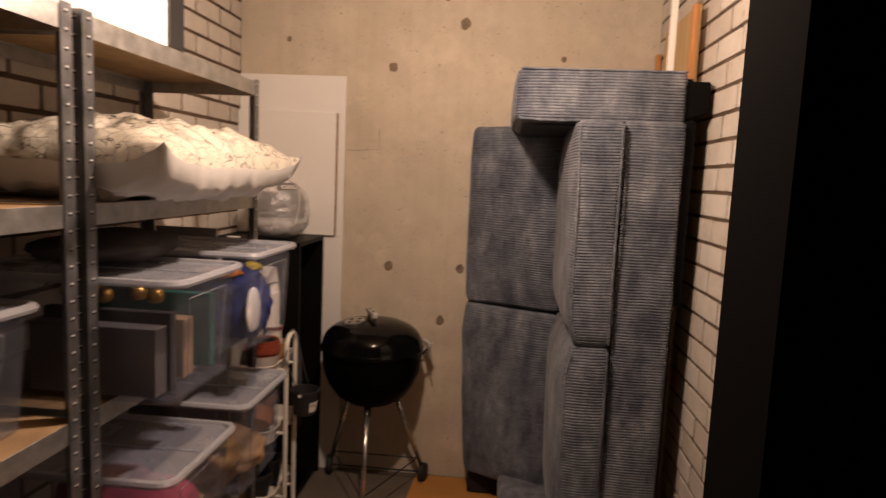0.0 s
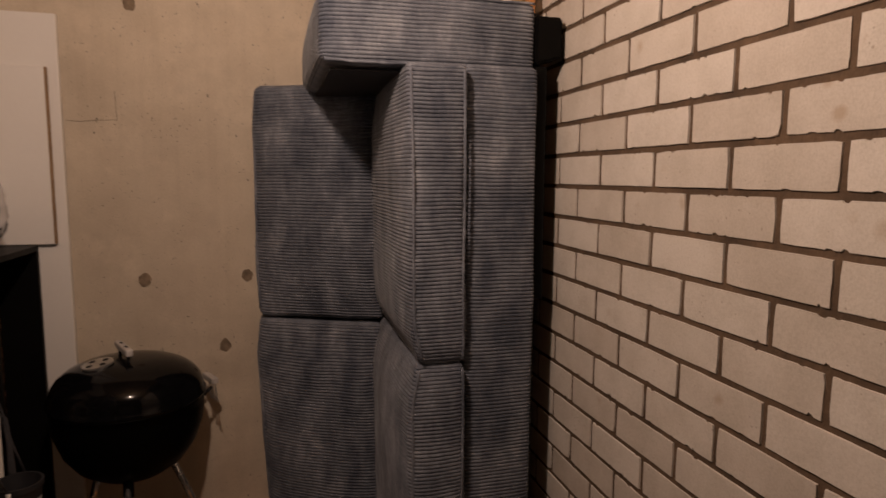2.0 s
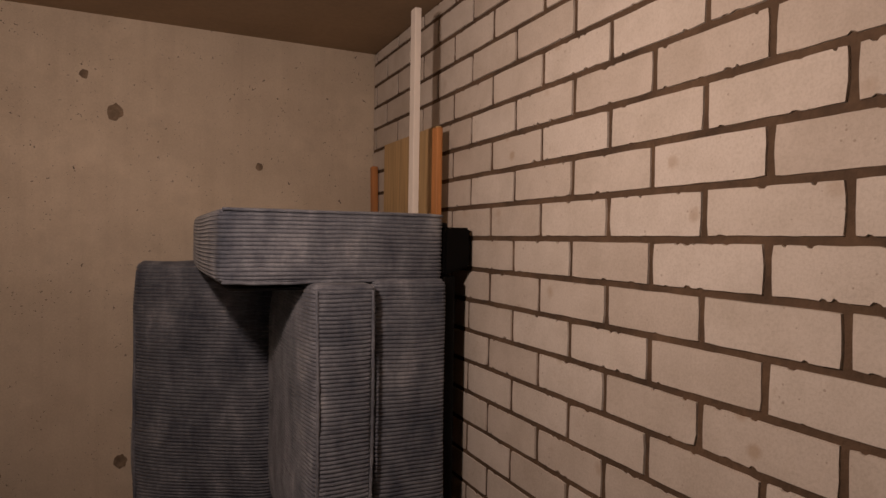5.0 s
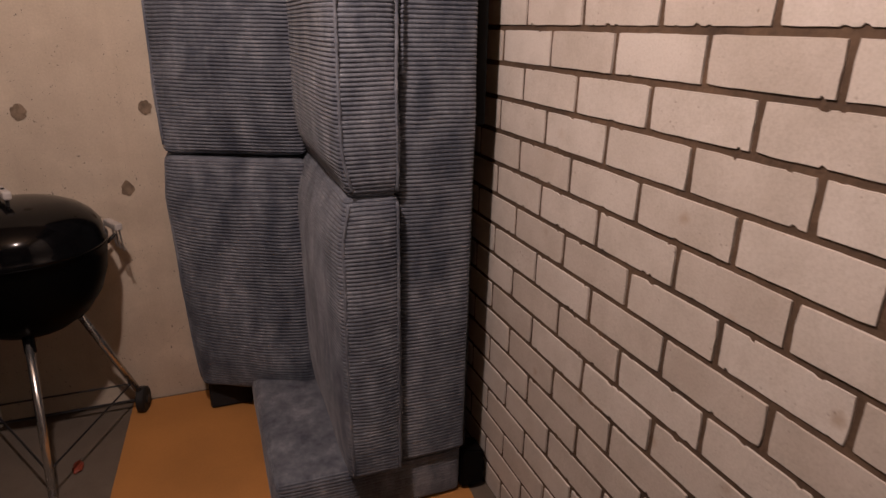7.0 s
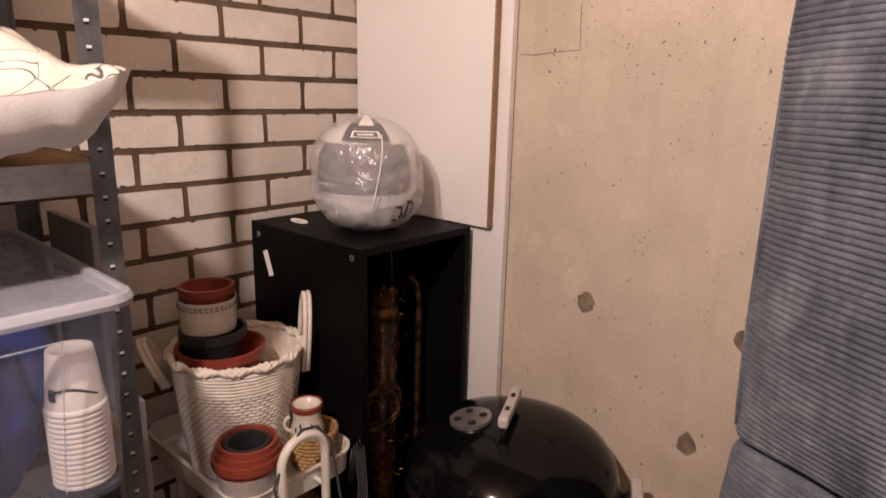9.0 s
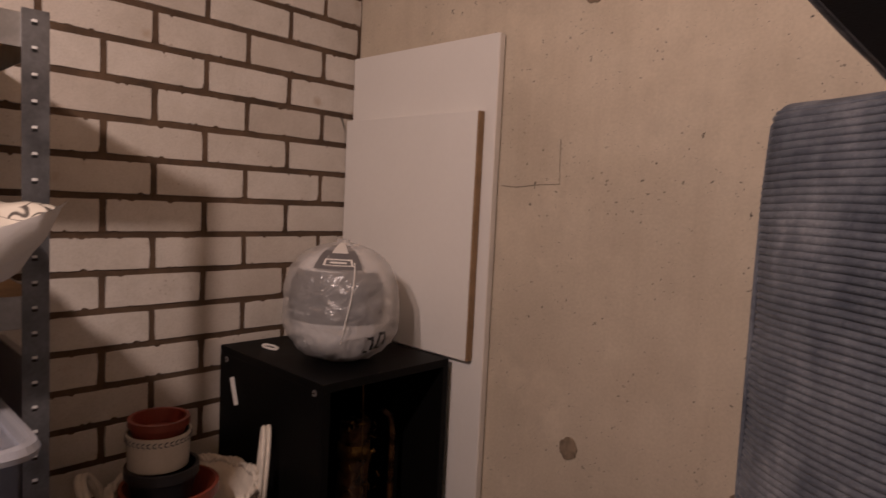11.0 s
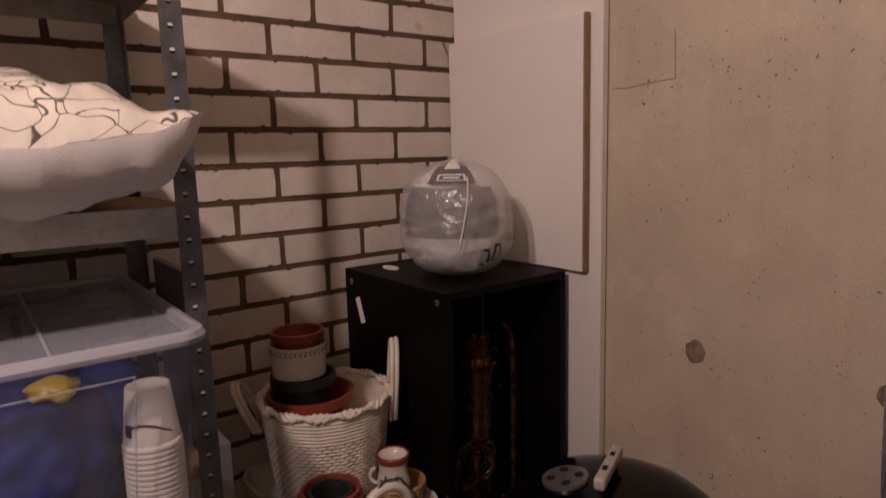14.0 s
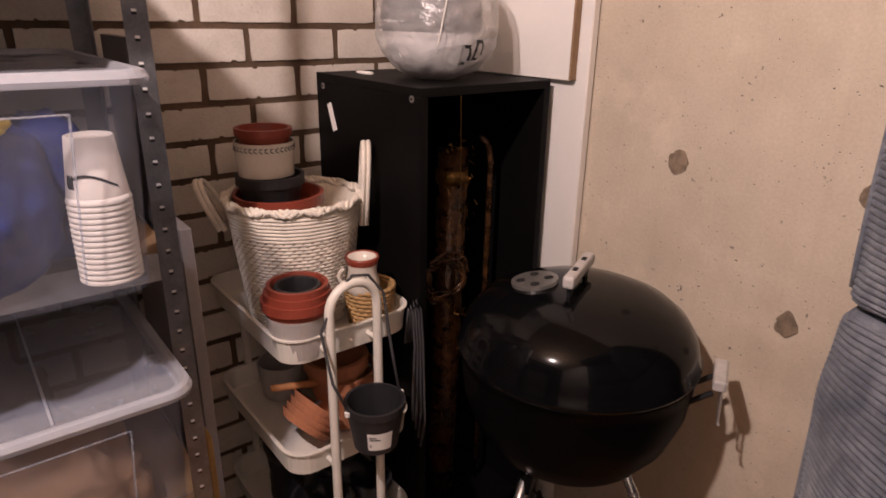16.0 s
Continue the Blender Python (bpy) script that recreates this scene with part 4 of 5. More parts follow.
        part("stay_wire", bm, M_DARKPOT, k)
    bm = bmesh.new()
    tube(bm, [wheels[0], wheels[1]], 0.005, 8)
    part("axle", bm, M_DARKPOT, k)
    return k


build_kettle()


# ---- plant trolley ----
def rounded_ring(bm, x0, x1, y0, y1, z, r, n=6):
    pts = []
    for cx, cy, a0 in ((x1 - r, y1 - r, 0), (x0 + r, y1 - r, 90), (x0 + r, y0 + r, 180), (x1 - r, y0 + r, 270)):
        for i in range(n + 1):
            a = radians(a0 + 90 * i / n)
            pts.append(bm.verts.new((cx + r * math.cos(a), cy + r * math.sin(a), z)))
    return pts


def loft(bm, rings, cap_first=True, cap_last=True):
    for a, b in zip(rings, rings[1:]):
        n = len(a)
        for i in range(n):
            bm.faces.new((a[i], a[(i + 1) % n], b[(i + 1) % n], b[i]))
    if cap_first:
        bm.faces.new(rings[0][::-1])
    if cap_last:
        bm.faces.new(rings[-1])
    bmesh.ops.recalc_face_normals(bm, faces=bm.faces)
    return bm


def tray(x0, x1, y0, y1, z0, z1, r=0.055, t=0.003, rim=0.006):
    bm = bmesh.new()
    R = lambda i, z: rounded_ring(bm, x0 + i, x1 - i, y0 + i, y1 - i, z, r - i)
    return loft(bm, [R(0.012, z0), R(0.004, z0 + 0.006), R(0.0, z1 - 0.006), R(-rim, z1 - 0.004), R(-rim, z1), R(t, z1), R(t + 0.004, z0 + 0.010), R(0.016, z0 + 0.004)])


TR = (-1.300, -0.842, 2.608, 2.935)


def build_trolley():
    k = thing("plant_trolley", ((TR[0] + TR[1]) / 2, (TR[2] + TR[3]) / 2, 0), "cream three-tier metal trolley full of plant pots", "trolley")
    for z in (0.736, 0.449, 0.155):
        part("tray", tray(*TR, z, z + 0.065), M_WHITEMETAL, k, smooth=False)
    # arched push handle at the room end, running down to a curled foot
    ym, rr = 2.752, 0.058
    for side, x in ((1, -0.805), (-1, TR[0] - 0.006)):
        z_top = 0.918 if side == 1 else 0.80
        pts = [(x, ym - rr, 0.075)] + [(x, ym - rr, 0.2 + 0.1 * i) for i in range(int((z_top - rr - 0.2) / 0.1) + 1)]
        pts += [tuple(q) for q in arc((x, ym, z_top - rr), rr, 180, 0, 13, (0, 1, 0), (0, 0, 1))]
        pts += [(x, ym + rr, z_top - rr - 0.1 * i) for i in range(1, int((z_top - rr - 0.2) / 0.1) + 1)] + [(x, ym + rr, 0.075)]
        if side == 1:
            pts += [tuple(q) for q in arc((x + 0.01, ym + rr + 0.030, 0.060), 0.030, 190, 400, 10, (0, 1, 0), (0, 0, 1))]
        bm = bmesh.new()
        tube(bm, pts, 0.0105, 14)
        part("handle", bm, M_WHITEMETAL, k, smooth=True)
    for z in (0.768, 0.481, 0.187):
        for y in (ym - rr, ym + rr):
            bm = bmesh.new()
            tube(bm, [(TR[1] - 0.002, y, z), (-0.806, y, z)], 0.006, 10)
            part("bracket", bm, M_WHITEMETAL, k)
    for x in (-0.905, TR[0] + 0.02):
        for y in (2.66, 2.90):
            bm = bmesh.new()
            tube(bm, [(x, y - 0.01, 0.027), (x, y + 0.01, 0.027)], 0.027, 20)
            w = part("castor", bm, M_RUBBER, k)
            bm = bmesh.new()
            tube(bm, [(x, y, 0.04), (x, y, 0.155)], 0.008, 10)
            part("stem", bm, M_WHITEMETAL, k)
    return k


build_trolley()


def pot(name, c, r0, r1, h, material, label, rim=0.012, rim_h=0.018, parent=None, category="plant pot", wall=0.003, group=""):
    bm = bmesh.new()
    z = h
    prof = [(0, 0), (r0, 0), (r1, z - rim_h), (r1 + rim * 0.4, z - rim_h), (r1 + rim * 0.4, z), (r1 - wall, z), (r0 - wall, wall), (0, wall)]
    lathe(bm, prof, c, 36)
    bmesh.ops.remove_doubles(bm, verts=bm.verts, dist=1e-6)
    if parent:
        return part(name, bm, material, parent, label)
    return solo(name, bm, material, label, category, group)


def build_basket():
    c = Vector((-1.090, 2.766, 0.747))
    b = thing("rope_basket", c, "cream cotton rope basket with dark stitching, full of pots", "basket")
    h, coil = 0.286, 0.0085
    body = bmesh.new()
    lathe(body, [(0, 0), (0.114, 0), (0.119, 0.01), (0.154, h), (0.148, h), (0.112, 0.012), (0, 0.01)], c, 48)
    wall = part("body", body, M_ROPE, b, smooth=True)
    n = int(h / coil)
    for i in range(n):
        z = coil * (i + 0.5)
        r = 0.119 + 0.035 * z / h
        bm = bmesh.new()
        seg = 72
        tube(bm, [(c.x + (r + 0.0012 * math.sin(2 * math.pi * j * 18 / seg)) * math.cos(2 * math.pi * j / seg), c.y + (r + 0.0012 * math.sin(2 * math.pi * j * 18 / seg)) * math.sin(2 * math.pi * j / seg), c.z + z + 0.0012 * noise.noise((j * 0.4, i, 0))) for j in range(seg)], coil * 0.52, 6, closed=True)
        part("rope_coil", bm, M_ROPE, b, smooth=True)
    # dark stitches on the middle courses
    bm = bmesh.new()
    for i in range(4, 26):
        z = coil * (i + 1.0)
        r = 0.119 + 0.035 * z / h + 0.0034
        m = 46
        for j in range(m):
            a = 2 * math.pi * (j + 0.5 * (i % 2)) / m
            p = c + Vector((r * math.cos(a), r * math.sin(a), z))
            e = Vector((-math.sin(a), math.cos(a), 0)) * 0.0034 + Vector((0, 0, 0.002))
            tube(bm, [p - e, p + e], 0.0010, 4)
    st = part("stitching", bm, M_ROPEDARK, b, "dark brown stitches")
    st["kind"] = "stuff"
    # plaited rim
    for ph in (0, 2.1, 4.2):
        bm = bmesh.new()
        tube(bm, [(c.x + (0.155 + 0.006 * math.cos(14 * 2 * math.pi * j / 140 + ph)) * math.cos(2 * math.pi * j / 140), c.y + (0.155 + 0.006 * math.cos(14 * 2 * math.pi * j / 140 + ph)) * math.sin(2 * math.pi * j / 140), c.z + h + 0.006 + 0.006 * math.sin(28 * 2 * math.pi * j / 140 + ph)) for j in range(140)], 0.0055, 6, closed=True)
        part("rim_strand", bm, M_ROPE, b, smooth=True)
    # two loop handles
    for a, up in ((62, 0.158), (242, 0.075)):
        u = Vector((math.cos(radians(a)), math.sin(radians(a)), 0))
        w = Vector((-u.y, u.x, 0))
        base = c + u * 0.160 + Vector((0, 0, h - 0.03))
        pts = []
        for i in range(17):
            t = i / 16
            s = math.cos(math.pi * t)
            z = math.sin(math.pi * t) ** 0.5
            out = u * (0.012 * z if up > 0.1 else 0.05 * z)
            pts.append(base + w * (0.045 * s) + out + Vector((0, 0, (up + 0.03) * z - 0.03)))
        for off in (-0.0055, 0.0055):
            bm = bmesh.new()
            tube(bm, [p + w * off * (0.3) + u * off for p in pts], 0.0062, 8)
            part("handle", bm, M_ROPE, b, smooth=True)
    return b


build_basket()
pot("plant_pot", (-1.074, 2.751, 0.852), 0.070, 0.092, 0.120, M_BROWNPLASTIC, "red-brown plastic plant pot stacked in the rope basket", rim_h=0.03, group="plant pots")
pot("plant_pot", (-1.111, 2.738, 0.942), 0.070, 0.100, 0.106, M_BROWNPLASTIC, "red-brown plastic plant pot stacked in the rope basket", rim_h=0.022, group="plant pots")
pot("black_pot", (-1.128, 2.728, 1.002), 0.058, 0.074, 0.088, M_DARKPOT, "black plastic pot stacked in the rope basket", rim_h=0.022, group="plant pots")
CP = Vector((-1.138, 2.724, 1.088))
cp = thing("ceramic_pot", CP, "cream glazed pot with blue band on stacked pots", "plant pot", "plant pots")
pot("body", CP, 0.064, 0.068, 0.078, M_CERAMIC, "", rim=0.0, rim_h=0.004, parent=cp)
bm = bmesh.new()
for j in range(36):
    a = 2 * math.pi * j / 36
    for dz, s in ((0.068, 1), (0.061, -1)):
        p = CP + Vector((0.0682 * math.cos(a), 0.0682 * math.sin(a), dz))
        e = Vector((-math.sin(a), math.cos(a), 0.5 * s)).normalized() * 0.0042
        tube(bm, [p - e, p + e], 0.0012, 4)
part("painted_band", bm, M_BLUEPAINT, cp, "dark blue painted leaf band")
pot("plant_pot", (-1.138, 2.724, 1.160), 0.055, 0.060, 0.036, M_BROWNPLASTIC, "red-brown plastic pot sitting in the cream pot", rim_h=0.016, group="plant pots")

# stack of pots at the tray's corner
pot("grey_pot", (-0.901, 2.670, 0.748), 0.058, 0.067, 0.094, M_GREYPOT, "grey and white glazed pot on the trolley tray", rim_h=0.006, rim=0.002, group="plant pots")
pot("plant_pot", (-0.901, 2.670, 0.806), 0.058, 0.0715, 0.070, M_BROWNPLASTIC, "red-brown plastic pots stacked on the trolley", rim_h=0.02, group="plant pots")
pot("plant_pot", (-0.900, 2.671, 0.828), 0.048, 0.0660, 0.064, M_BROWNPLASTIC, "red-brown plastic pots stacked on the trolley", rim_h=0.016, group="plant pots")
pot("plant_pot", (-0.899, 2.672, 0.840), 0.042, 0.0600, 0.066, M_BROWNPLASTIC, "red-brown plastic pots stacked on the trolley", rim_h=0.016, group="plant pots")
pot("black_pot", (-0.899, 2.672, 0.846), 0.031, 0.0440, 0.056, M_DARKPOT, "small black plastic pot inside the stack", rim_h=0.008, group="plant pots")


def build_jug():
    c = (-0.915, 2.842, 0.826)
    j = thing("painted_jug", c, "small cream painted ceramic jug with red rim", "jug")
    bm = bmesh.new()
    lathe(bm, [(0, 0), (0.026, 0), (0.037, 0.014), (0.040, 0.032), (0.034, 0.054), (0.0325, 0.066), (0.036, 0.084), (0.0385, 0.096), (0.034, 0.096), (0.029, 0.068), (0.031, 0.04), (0, 0.02)], c, 32)
    part("body", bm, M_CERAMIC, j, smooth=True)
    bm = bmesh.new()
    lathe(bm, [(0.0364, 0.082), (0.0392, 0.094), (0.0388, 0.0985), (0.0345, 0.0985), (0.0335, 0.090), (0.0345, 0.082)], c, 32)
    part("rim", bm, M_BROWNPLASTIC, j, "red painted rim", smooth=True)
    bm = bmesh.new()
    tube(bm, arc((c[0] - 0.016, c[1] - 0.030, c[2] + 0.048), 0.020, 70, -110, 10, (-0.5, -0.86, 0), (0, 0, 1)), 0.005, 8)
    part("handle", bm, M_CERAMIC, j, smooth=True)
    bm = bmesh.new()
    for i in range(5):
        p = Vector(c) + Vector((0.0385 * math.cos(-1.4 + 0.35 * i), 0.0385 * math.sin(-1.4 + 0.35 * i), 0.036 + 0.012 * (i % 2)))
        tube(bm, [p, p + Vector((0, 0, 0.012))], 0.0022, 5)
    part("painted_marks", bm, M_BLUEPAINT, j)


def build_straw_basket():
    c = Vector((-0.925, 2.866, 0.748))
    s = thing("straw_basket", c, "small brown woven straw basket on the trolley tray", "basket")
    for i in range(9):
        bm = bmesh.new()
        z = 0.006 + 0.011 * i
        r = 0.046 + 0.011 * i / 8
        tube(bm, [(c.x + (r + 0.0018 * (-1) ** (j + i)) * math.cos(2 * math.pi * j / 40), c.y + (r + 0.0018 * (-1) ** (j + i)) * math.sin(2 * math.pi * j / 40), c.z + z) for j in range(40)], 0.0058, 6, closed=True)
        part("woven_course", bm, M_WICKER, s, smooth=True)
    bm = bmesh.new()
    lathe(bm, [(0, 0), (0.043, 0), (0.053, 0.09), (0.050, 0.09), (0.040, 0.004), (0, 0.004)], c, 28)
    part("lining", bm, M_WICKER, s)


build_jug()
build_straw_basket()

# second tray: clay pots and saucers
pot("clay_pot", (-0.985, 2.82, 0.461), 0.058, 0.084, 0.150, M_TERRA, "terracotta clay pot on the middle trolley tray", rim_h=0.035, wall=0.006, group="clay pots")
pot("clay_pot", (-0.985, 2.80, 0.519), 0.052, 0.076, 0.135, M_TERRA, "terracotta clay pot stacked on the middle tray", rim_h=0.03, wall=0.006, group="clay pots")
pot("grey_pot", (-1.19, 2.74, 0.461), 0.05, 0.060, 0.10, M_GREYPOT, "small grey glazed pot on the middle trolley tray", rim_h=0.006, rim=0.002, group="plant pots")
lean = pose(0, 0, 0, 0, 48, 96)
for i in range(4):
    bm = bmesh.new()
    lathe(bm, [(0, 0), (0.058, 0), (0.070, 0.018), (0.066, 0.018), (0.056, 0.005), (0, 0.005)], (0, 0, 0), 30)
    at = Vector((-0.930, 2.676, 0.520)) + lean @ Vector((0, 0, 0.0150 * i))
    bmesh.ops.transform(bm, matrix=Matrix.Translation(at) @ lean, verts=bm.verts)
    solo("clay_saucer", bm, M_TERRA, "terracotta saucer leaning in a row on the middle trolley tray", "saucer", "clay saucers")
bm = bmesh.new()
tube(bm, [(-0.985, 2.66, 0.519), (-0.975, 2.72, 0.534), (-0.965, 2.79, 0.559)], 0.006, 10)
solo("garden_fork", bm, M_POST, "small metal garden tool lying on the clay pots", "garden tool")
bm = bmesh.new()
tube(bm, [(-0.990, 2.63, 0.615), (-0.975, 2.70, 0.606), (-0.962, 2.75, 0.600)], [0.008, 0.009, 0.007], 10)
wt = thing("hand_rake", (-0.98, 2.69, 0.60), "hand rake with wooden handle lying on clay pots", "garden tool")
part("wooden_handle", bm, M_PINE, wt, smooth=True)
bm = bmesh.new()
tube(bm, [(-0.962, 2.75, 0.600), (-0.945, 2.83, 0.606), (-0.935, 2.87, 0.622)], 0.003, 8)
part("prong", bm, M_ZINC, wt)
# lowest tray: black pots and a sack
solo("black_sack", lump((-1.13, 2.785, 0.290), (0.155, 0.125, 0.150), 0.3, 17.0, 5), M_BLACKPLASTIC, "crumpled black plastic sack on the lowest trolley tray", "sack", smooth=True)
for x, y, r in ((-0.945, 2.715, 0.070), (-0.93, 2.86, 0.05)):
    pot("black_pot", (x, y, 0.167), r * 0.75, r, 0.12, M_DARKPOT, "black plastic pot on the lowest trolley tray", rim_h=0.02, group="plant pots")


def build_hanging_pot():
    c = Vector((-0.742, 2.760, 0.556))
    h = thing("hanging_pot", c, "anthracite hanging pot with label, hooked on the trolley handle", "hanging pot")
    pot("body", c, 0.048, 0.063, 0.110, M_DARKPOT, "", rim_h=0.016, rim=0.008, parent=h)
    bm = bmesh.new()
    g = []
    for i in range(2):
        g.append([bm.verts.new((c.x + (0.0520 + 0.0070 * i) * math.cos(radians(-50 + 5 * j)), c.y + (0.0520 + 0.0070 * i) * math.sin(radians(-50 + 5 * j)), c.z + 0.016 + 0.046 * i)) for j in range(12)])
    for j in range(11):
        bm.faces.new((g[0][j], g[0][j + 1], g[1][j + 1], g[1][j]))
    lab = part("label", bm, M_PAPER, h, "white printed label")
    for k, (z, n) in enumerate(((0.050, 5), (0.044, 7), (0.026, 2), (0.030, 2))):
        bm = bmesh.new()
        g = []
        r = 0.0520 + 0.0070 * (z - 0.016) / 0.046 + 0.0008
        for i in range(2):
            g.append([bm.verts.new((c.x + r * math.cos(radians(-46 + 4 * j)), c.y + r * math.sin(radians(-46 + 4 * j)), c.z + z + 0.0025 * i)) for j in range(n)])
        for j in range(n - 1):
            bm.faces.new((g[0][j], g[0][j + 1], g[1][j + 1], g[1][j]))
        part("text_bar", bm, M_INK, lab)
    # wire hanger over the trolley handle
    bm = bmesh.new()
    tube(bm, [(c.x, c.y - 0.064, c.z + 0.10), (c.x - 0.02, c.y - 0.088, c.z + 0.17), (c.x - 0.06, c.y - 0.088, c.z + 0.27), (-0.799, c.y - 0.05, 0.905), (-0.805, c.y - 0.01, 0.934), (-0.805, c.y + 0.03, 0.926), (-0.797, c.y + 0.062, 0.88), (c.x - 0.03, c.y + 0.064, c.z + 0.20), (c.x, c.y + 0.064, c.z + 0.10)], 0.0032, 8)
    part("hanger", bm, M_CABLE, h, smooth=True)
    for s in (-1, 1):
        bm = bmesh.new()
        lathe(bm, [(0, -0.005), (0.006, -0.005), (0.006, 0.005), (0, 0.005)], (c.x, c.y + s * 0.068, c.z + 0.100), 10)
        part("clip", bm, M_PAPER, h)


build_hanging_pot()
# loose dark cables behind the trolley handle
cab = thing("cable_bundle", (-0.830, 2.925, 0.79), "bundle of dark cables hanging from the trolley edge", "cable")
for i in range(4):
    bm = bmesh.new()
    y = 2.918 + 0.008 * i
    tube(bm, [(-0.854, y, 0.70), (-0.844, y, 0.77), (-0.838, y, 0.800 + 0.006 * i), (-0.828, y + 0.004, 0.79), (-0.822, y + 0.006, 0.70), (-0.827 + 0.006 * i, y + 0.004, 0.58 - 0.03 * i), (-0.822, y, 0.50 - 0.03 * i)], 0.0032, 8)
    part("strand", bm, M_CABLE, cab, smooth=True)


# ---- steel shelving ----
def build_shelving(y0, y1, label):
    xf, xb, w, h = -0.835, -1.285, 0.036, 1.957
    s = thing("shelving_unit", ((xf + xb) / 2, (y0 + y1) / 2, 0), label, "shelving", "shelving units")
    t = 0.0022
    for x, dx in ((xf, -1), (xb, 1)):
        for y, dy in ((y0, 1), (y1, -1)):
            bm = bmesh.new()
            xa, xc = sorted((x, x + dx * t))
            ya, yc = sorted((y, y + dy * w))
            box(bm, xa, xc, ya, yc, 0, h)
            xa, xc = sorted((x + dx * t, x + dx * w))
            ya, yc = sorted((y, y + dy * t))
            box(bm, xa, xc, ya, yc, 0, h)
            post = part("post", bm, M_POST, s)
            if x == xf or y == y1:
                slots, glints = bmesh.new(), bmesh.new()
                z = 0.05
                while z < h - 0.02:
                    yy = y + dy * w * 0.55
                    box(slots, x - 0.0005 if dx < 0 else x - 0.0012, x + 0.0012 if dx < 0 else x + 0.0005, yy - 0.0036, yy + 0.0036, z - 0.0022, z + 0.0022)
                    box(glints, x - 0.0003, x + 0.0018, yy - 0.0034, yy + 0.0034, z + 0.0022, z + 0.0062)
                    xx = x + dx * w * 0.55
                    ye = y - dy * 0.0006
                    box(slots, xx - 0.0036, xx + 0.0036, min(y, ye) - 0.0004, max(y, ye) + 0.0004, z - 0.0022, z + 0.0022)
                    box(glints, xx - 0.0034, xx + 0.0034, min(y, ye) - 0.0006, max(y, ye) + 0.0006, z + 0.0022, z + 0.0062)
                    z += 0.0385
                a = part("slotted_face", slots, M_HOLE, post)
                a["kind"] = "stuff"
                # small pale boxes stand in for light caught by the slot edges
                b = part("slotted_edge", glints, M_GLINT, post)
                b["kind"] = "stuff"
    for z in (1.950, 1.535, 1.052, 0.548, 0.130):
        for x, dx in ((xf, -1), (xb, 1)):
            bm = bmesh.new()
            xa, xc = sorted((x + dx * (t + 0.001), x + dx * (t + 0.003)))
            box(bm, xa, xc, y0 + w * 0.2, y1 - w * 0.2, z - 0.050, z, bevel=0.0006, seg=1)
            xa, xc = sorted((x + dx * (t + 0.003), x + dx * 0.022))
            box(bm, xa, xc, y0 + w, y1 - w, z - 0.012, z - 0.0095)
            part("long_beam", bm, M_ZINC, s)
        for y, dy in ((y0, 1), (y1, -1)):
            bm = bmesh.new()
            ya, yc = sorted((y + dy * (t + 0.001), y + dy * (t + 0.003)))
            box(bm, xb + w, xf - w * 0.2, ya, yc, z - 0.050, z, bevel=0.0006, seg=1)
            part("end_beam", bm, M_ZINC, s)
        part("shelf_board", boxes((xb + 0.007, xf - 0.007, y0 + 0.007, y1 - 0.007, z - 0.0095, z - 0.001)), M_CHIP, s, "brown chipboard shelf")
    return s


build_shelving(1.433, 2.430, "galvanised steel shelving with chipboard shelves and storage bins")
build_shelving(0.690, 1.400, "second galvanised steel shelving unit beside the doorway")


def build_bin(x0, x1, y0, y1, z0, z1, label, group="storage bins"):
    b = thing("storage_bin", ((x0 + x1) / 2, (y0 + y1) / 2, z0), label, "storage bin", group)
    bm = bmesh.new()
    R = lambda i, z, r: rounded_ring(bm, x0 + i, x1 - i, y0 + i, y1 - i, z, r)
    zr = z1 - 0.023
    loft(bm, [R(0.036, z0, 0.03), R(0.031, z0 + 0.008, 0.035), R(0.018, zr, 0.035), R(0.012, zr, 0.04), R(0.012, zr + 0.01, 0.04), R(0.021, zr + 0.01, 0.032), R(0.034, z0 + 0.011, 0.03)], True, True)
    part("body", bm, M_CLEAR, b, "clear plastic body")
    bm = bmesh.new()
    loft(bm, [R(0.0, zr + 0.004, 0.045), R(-0.002, zr + 0.012, 0.047), R(0.002, z1 - 0.002, 0.045), R(0.010, z1, 0.04), R(0.016, z1 - 0.002, 0.035), R(0.020, z1 - 0.012, 0.03), R(0.024, z1 - 0.012, 0.03), R(0.014, zr + 0.004, 0.04)], False, False)
    lid = part("lid", bm, M_RIM, b, "milky lid rim")
    bm = bmesh.new()
    loft(bm, [R(0.022, z1 - 0.013, 0.03), R(0.022, z1 - 0.010, 0.03)], True, True)
    part("lid_panel", bm, M_LID, lid)
    ym = (y0 + y1) / 2
    part("lid_ridge", boxes((x0 + 0.03, x1 - 0.03, ym - 0.002, ym + 0.002, z1 - 0.0095, z1 - 0.0065)), M_RIM, lid)
    # raised panel lines on the end that faces the room
    bm = bmesh.new()
    xa = x1 - 0.030
    for q in ([(xa, y0 + 0.09, z0 + 0.03), (xa + 0.014, y0 + 0.075, zr - 0.03)], [(xa, y1 - 0.12, z0 + 0.03), (xa + 0.014, y1 - 0.105, zr - 0.03)], [(xa + 0.014, y0 + 0.075, zr - 0.03), (xa + 0.014, y1 - 0.105, zr - 0.03)]):
        tube(bm, q, 0.0016, 6)
    part("moulded_ridge", bm, M_LID, b)
    return b


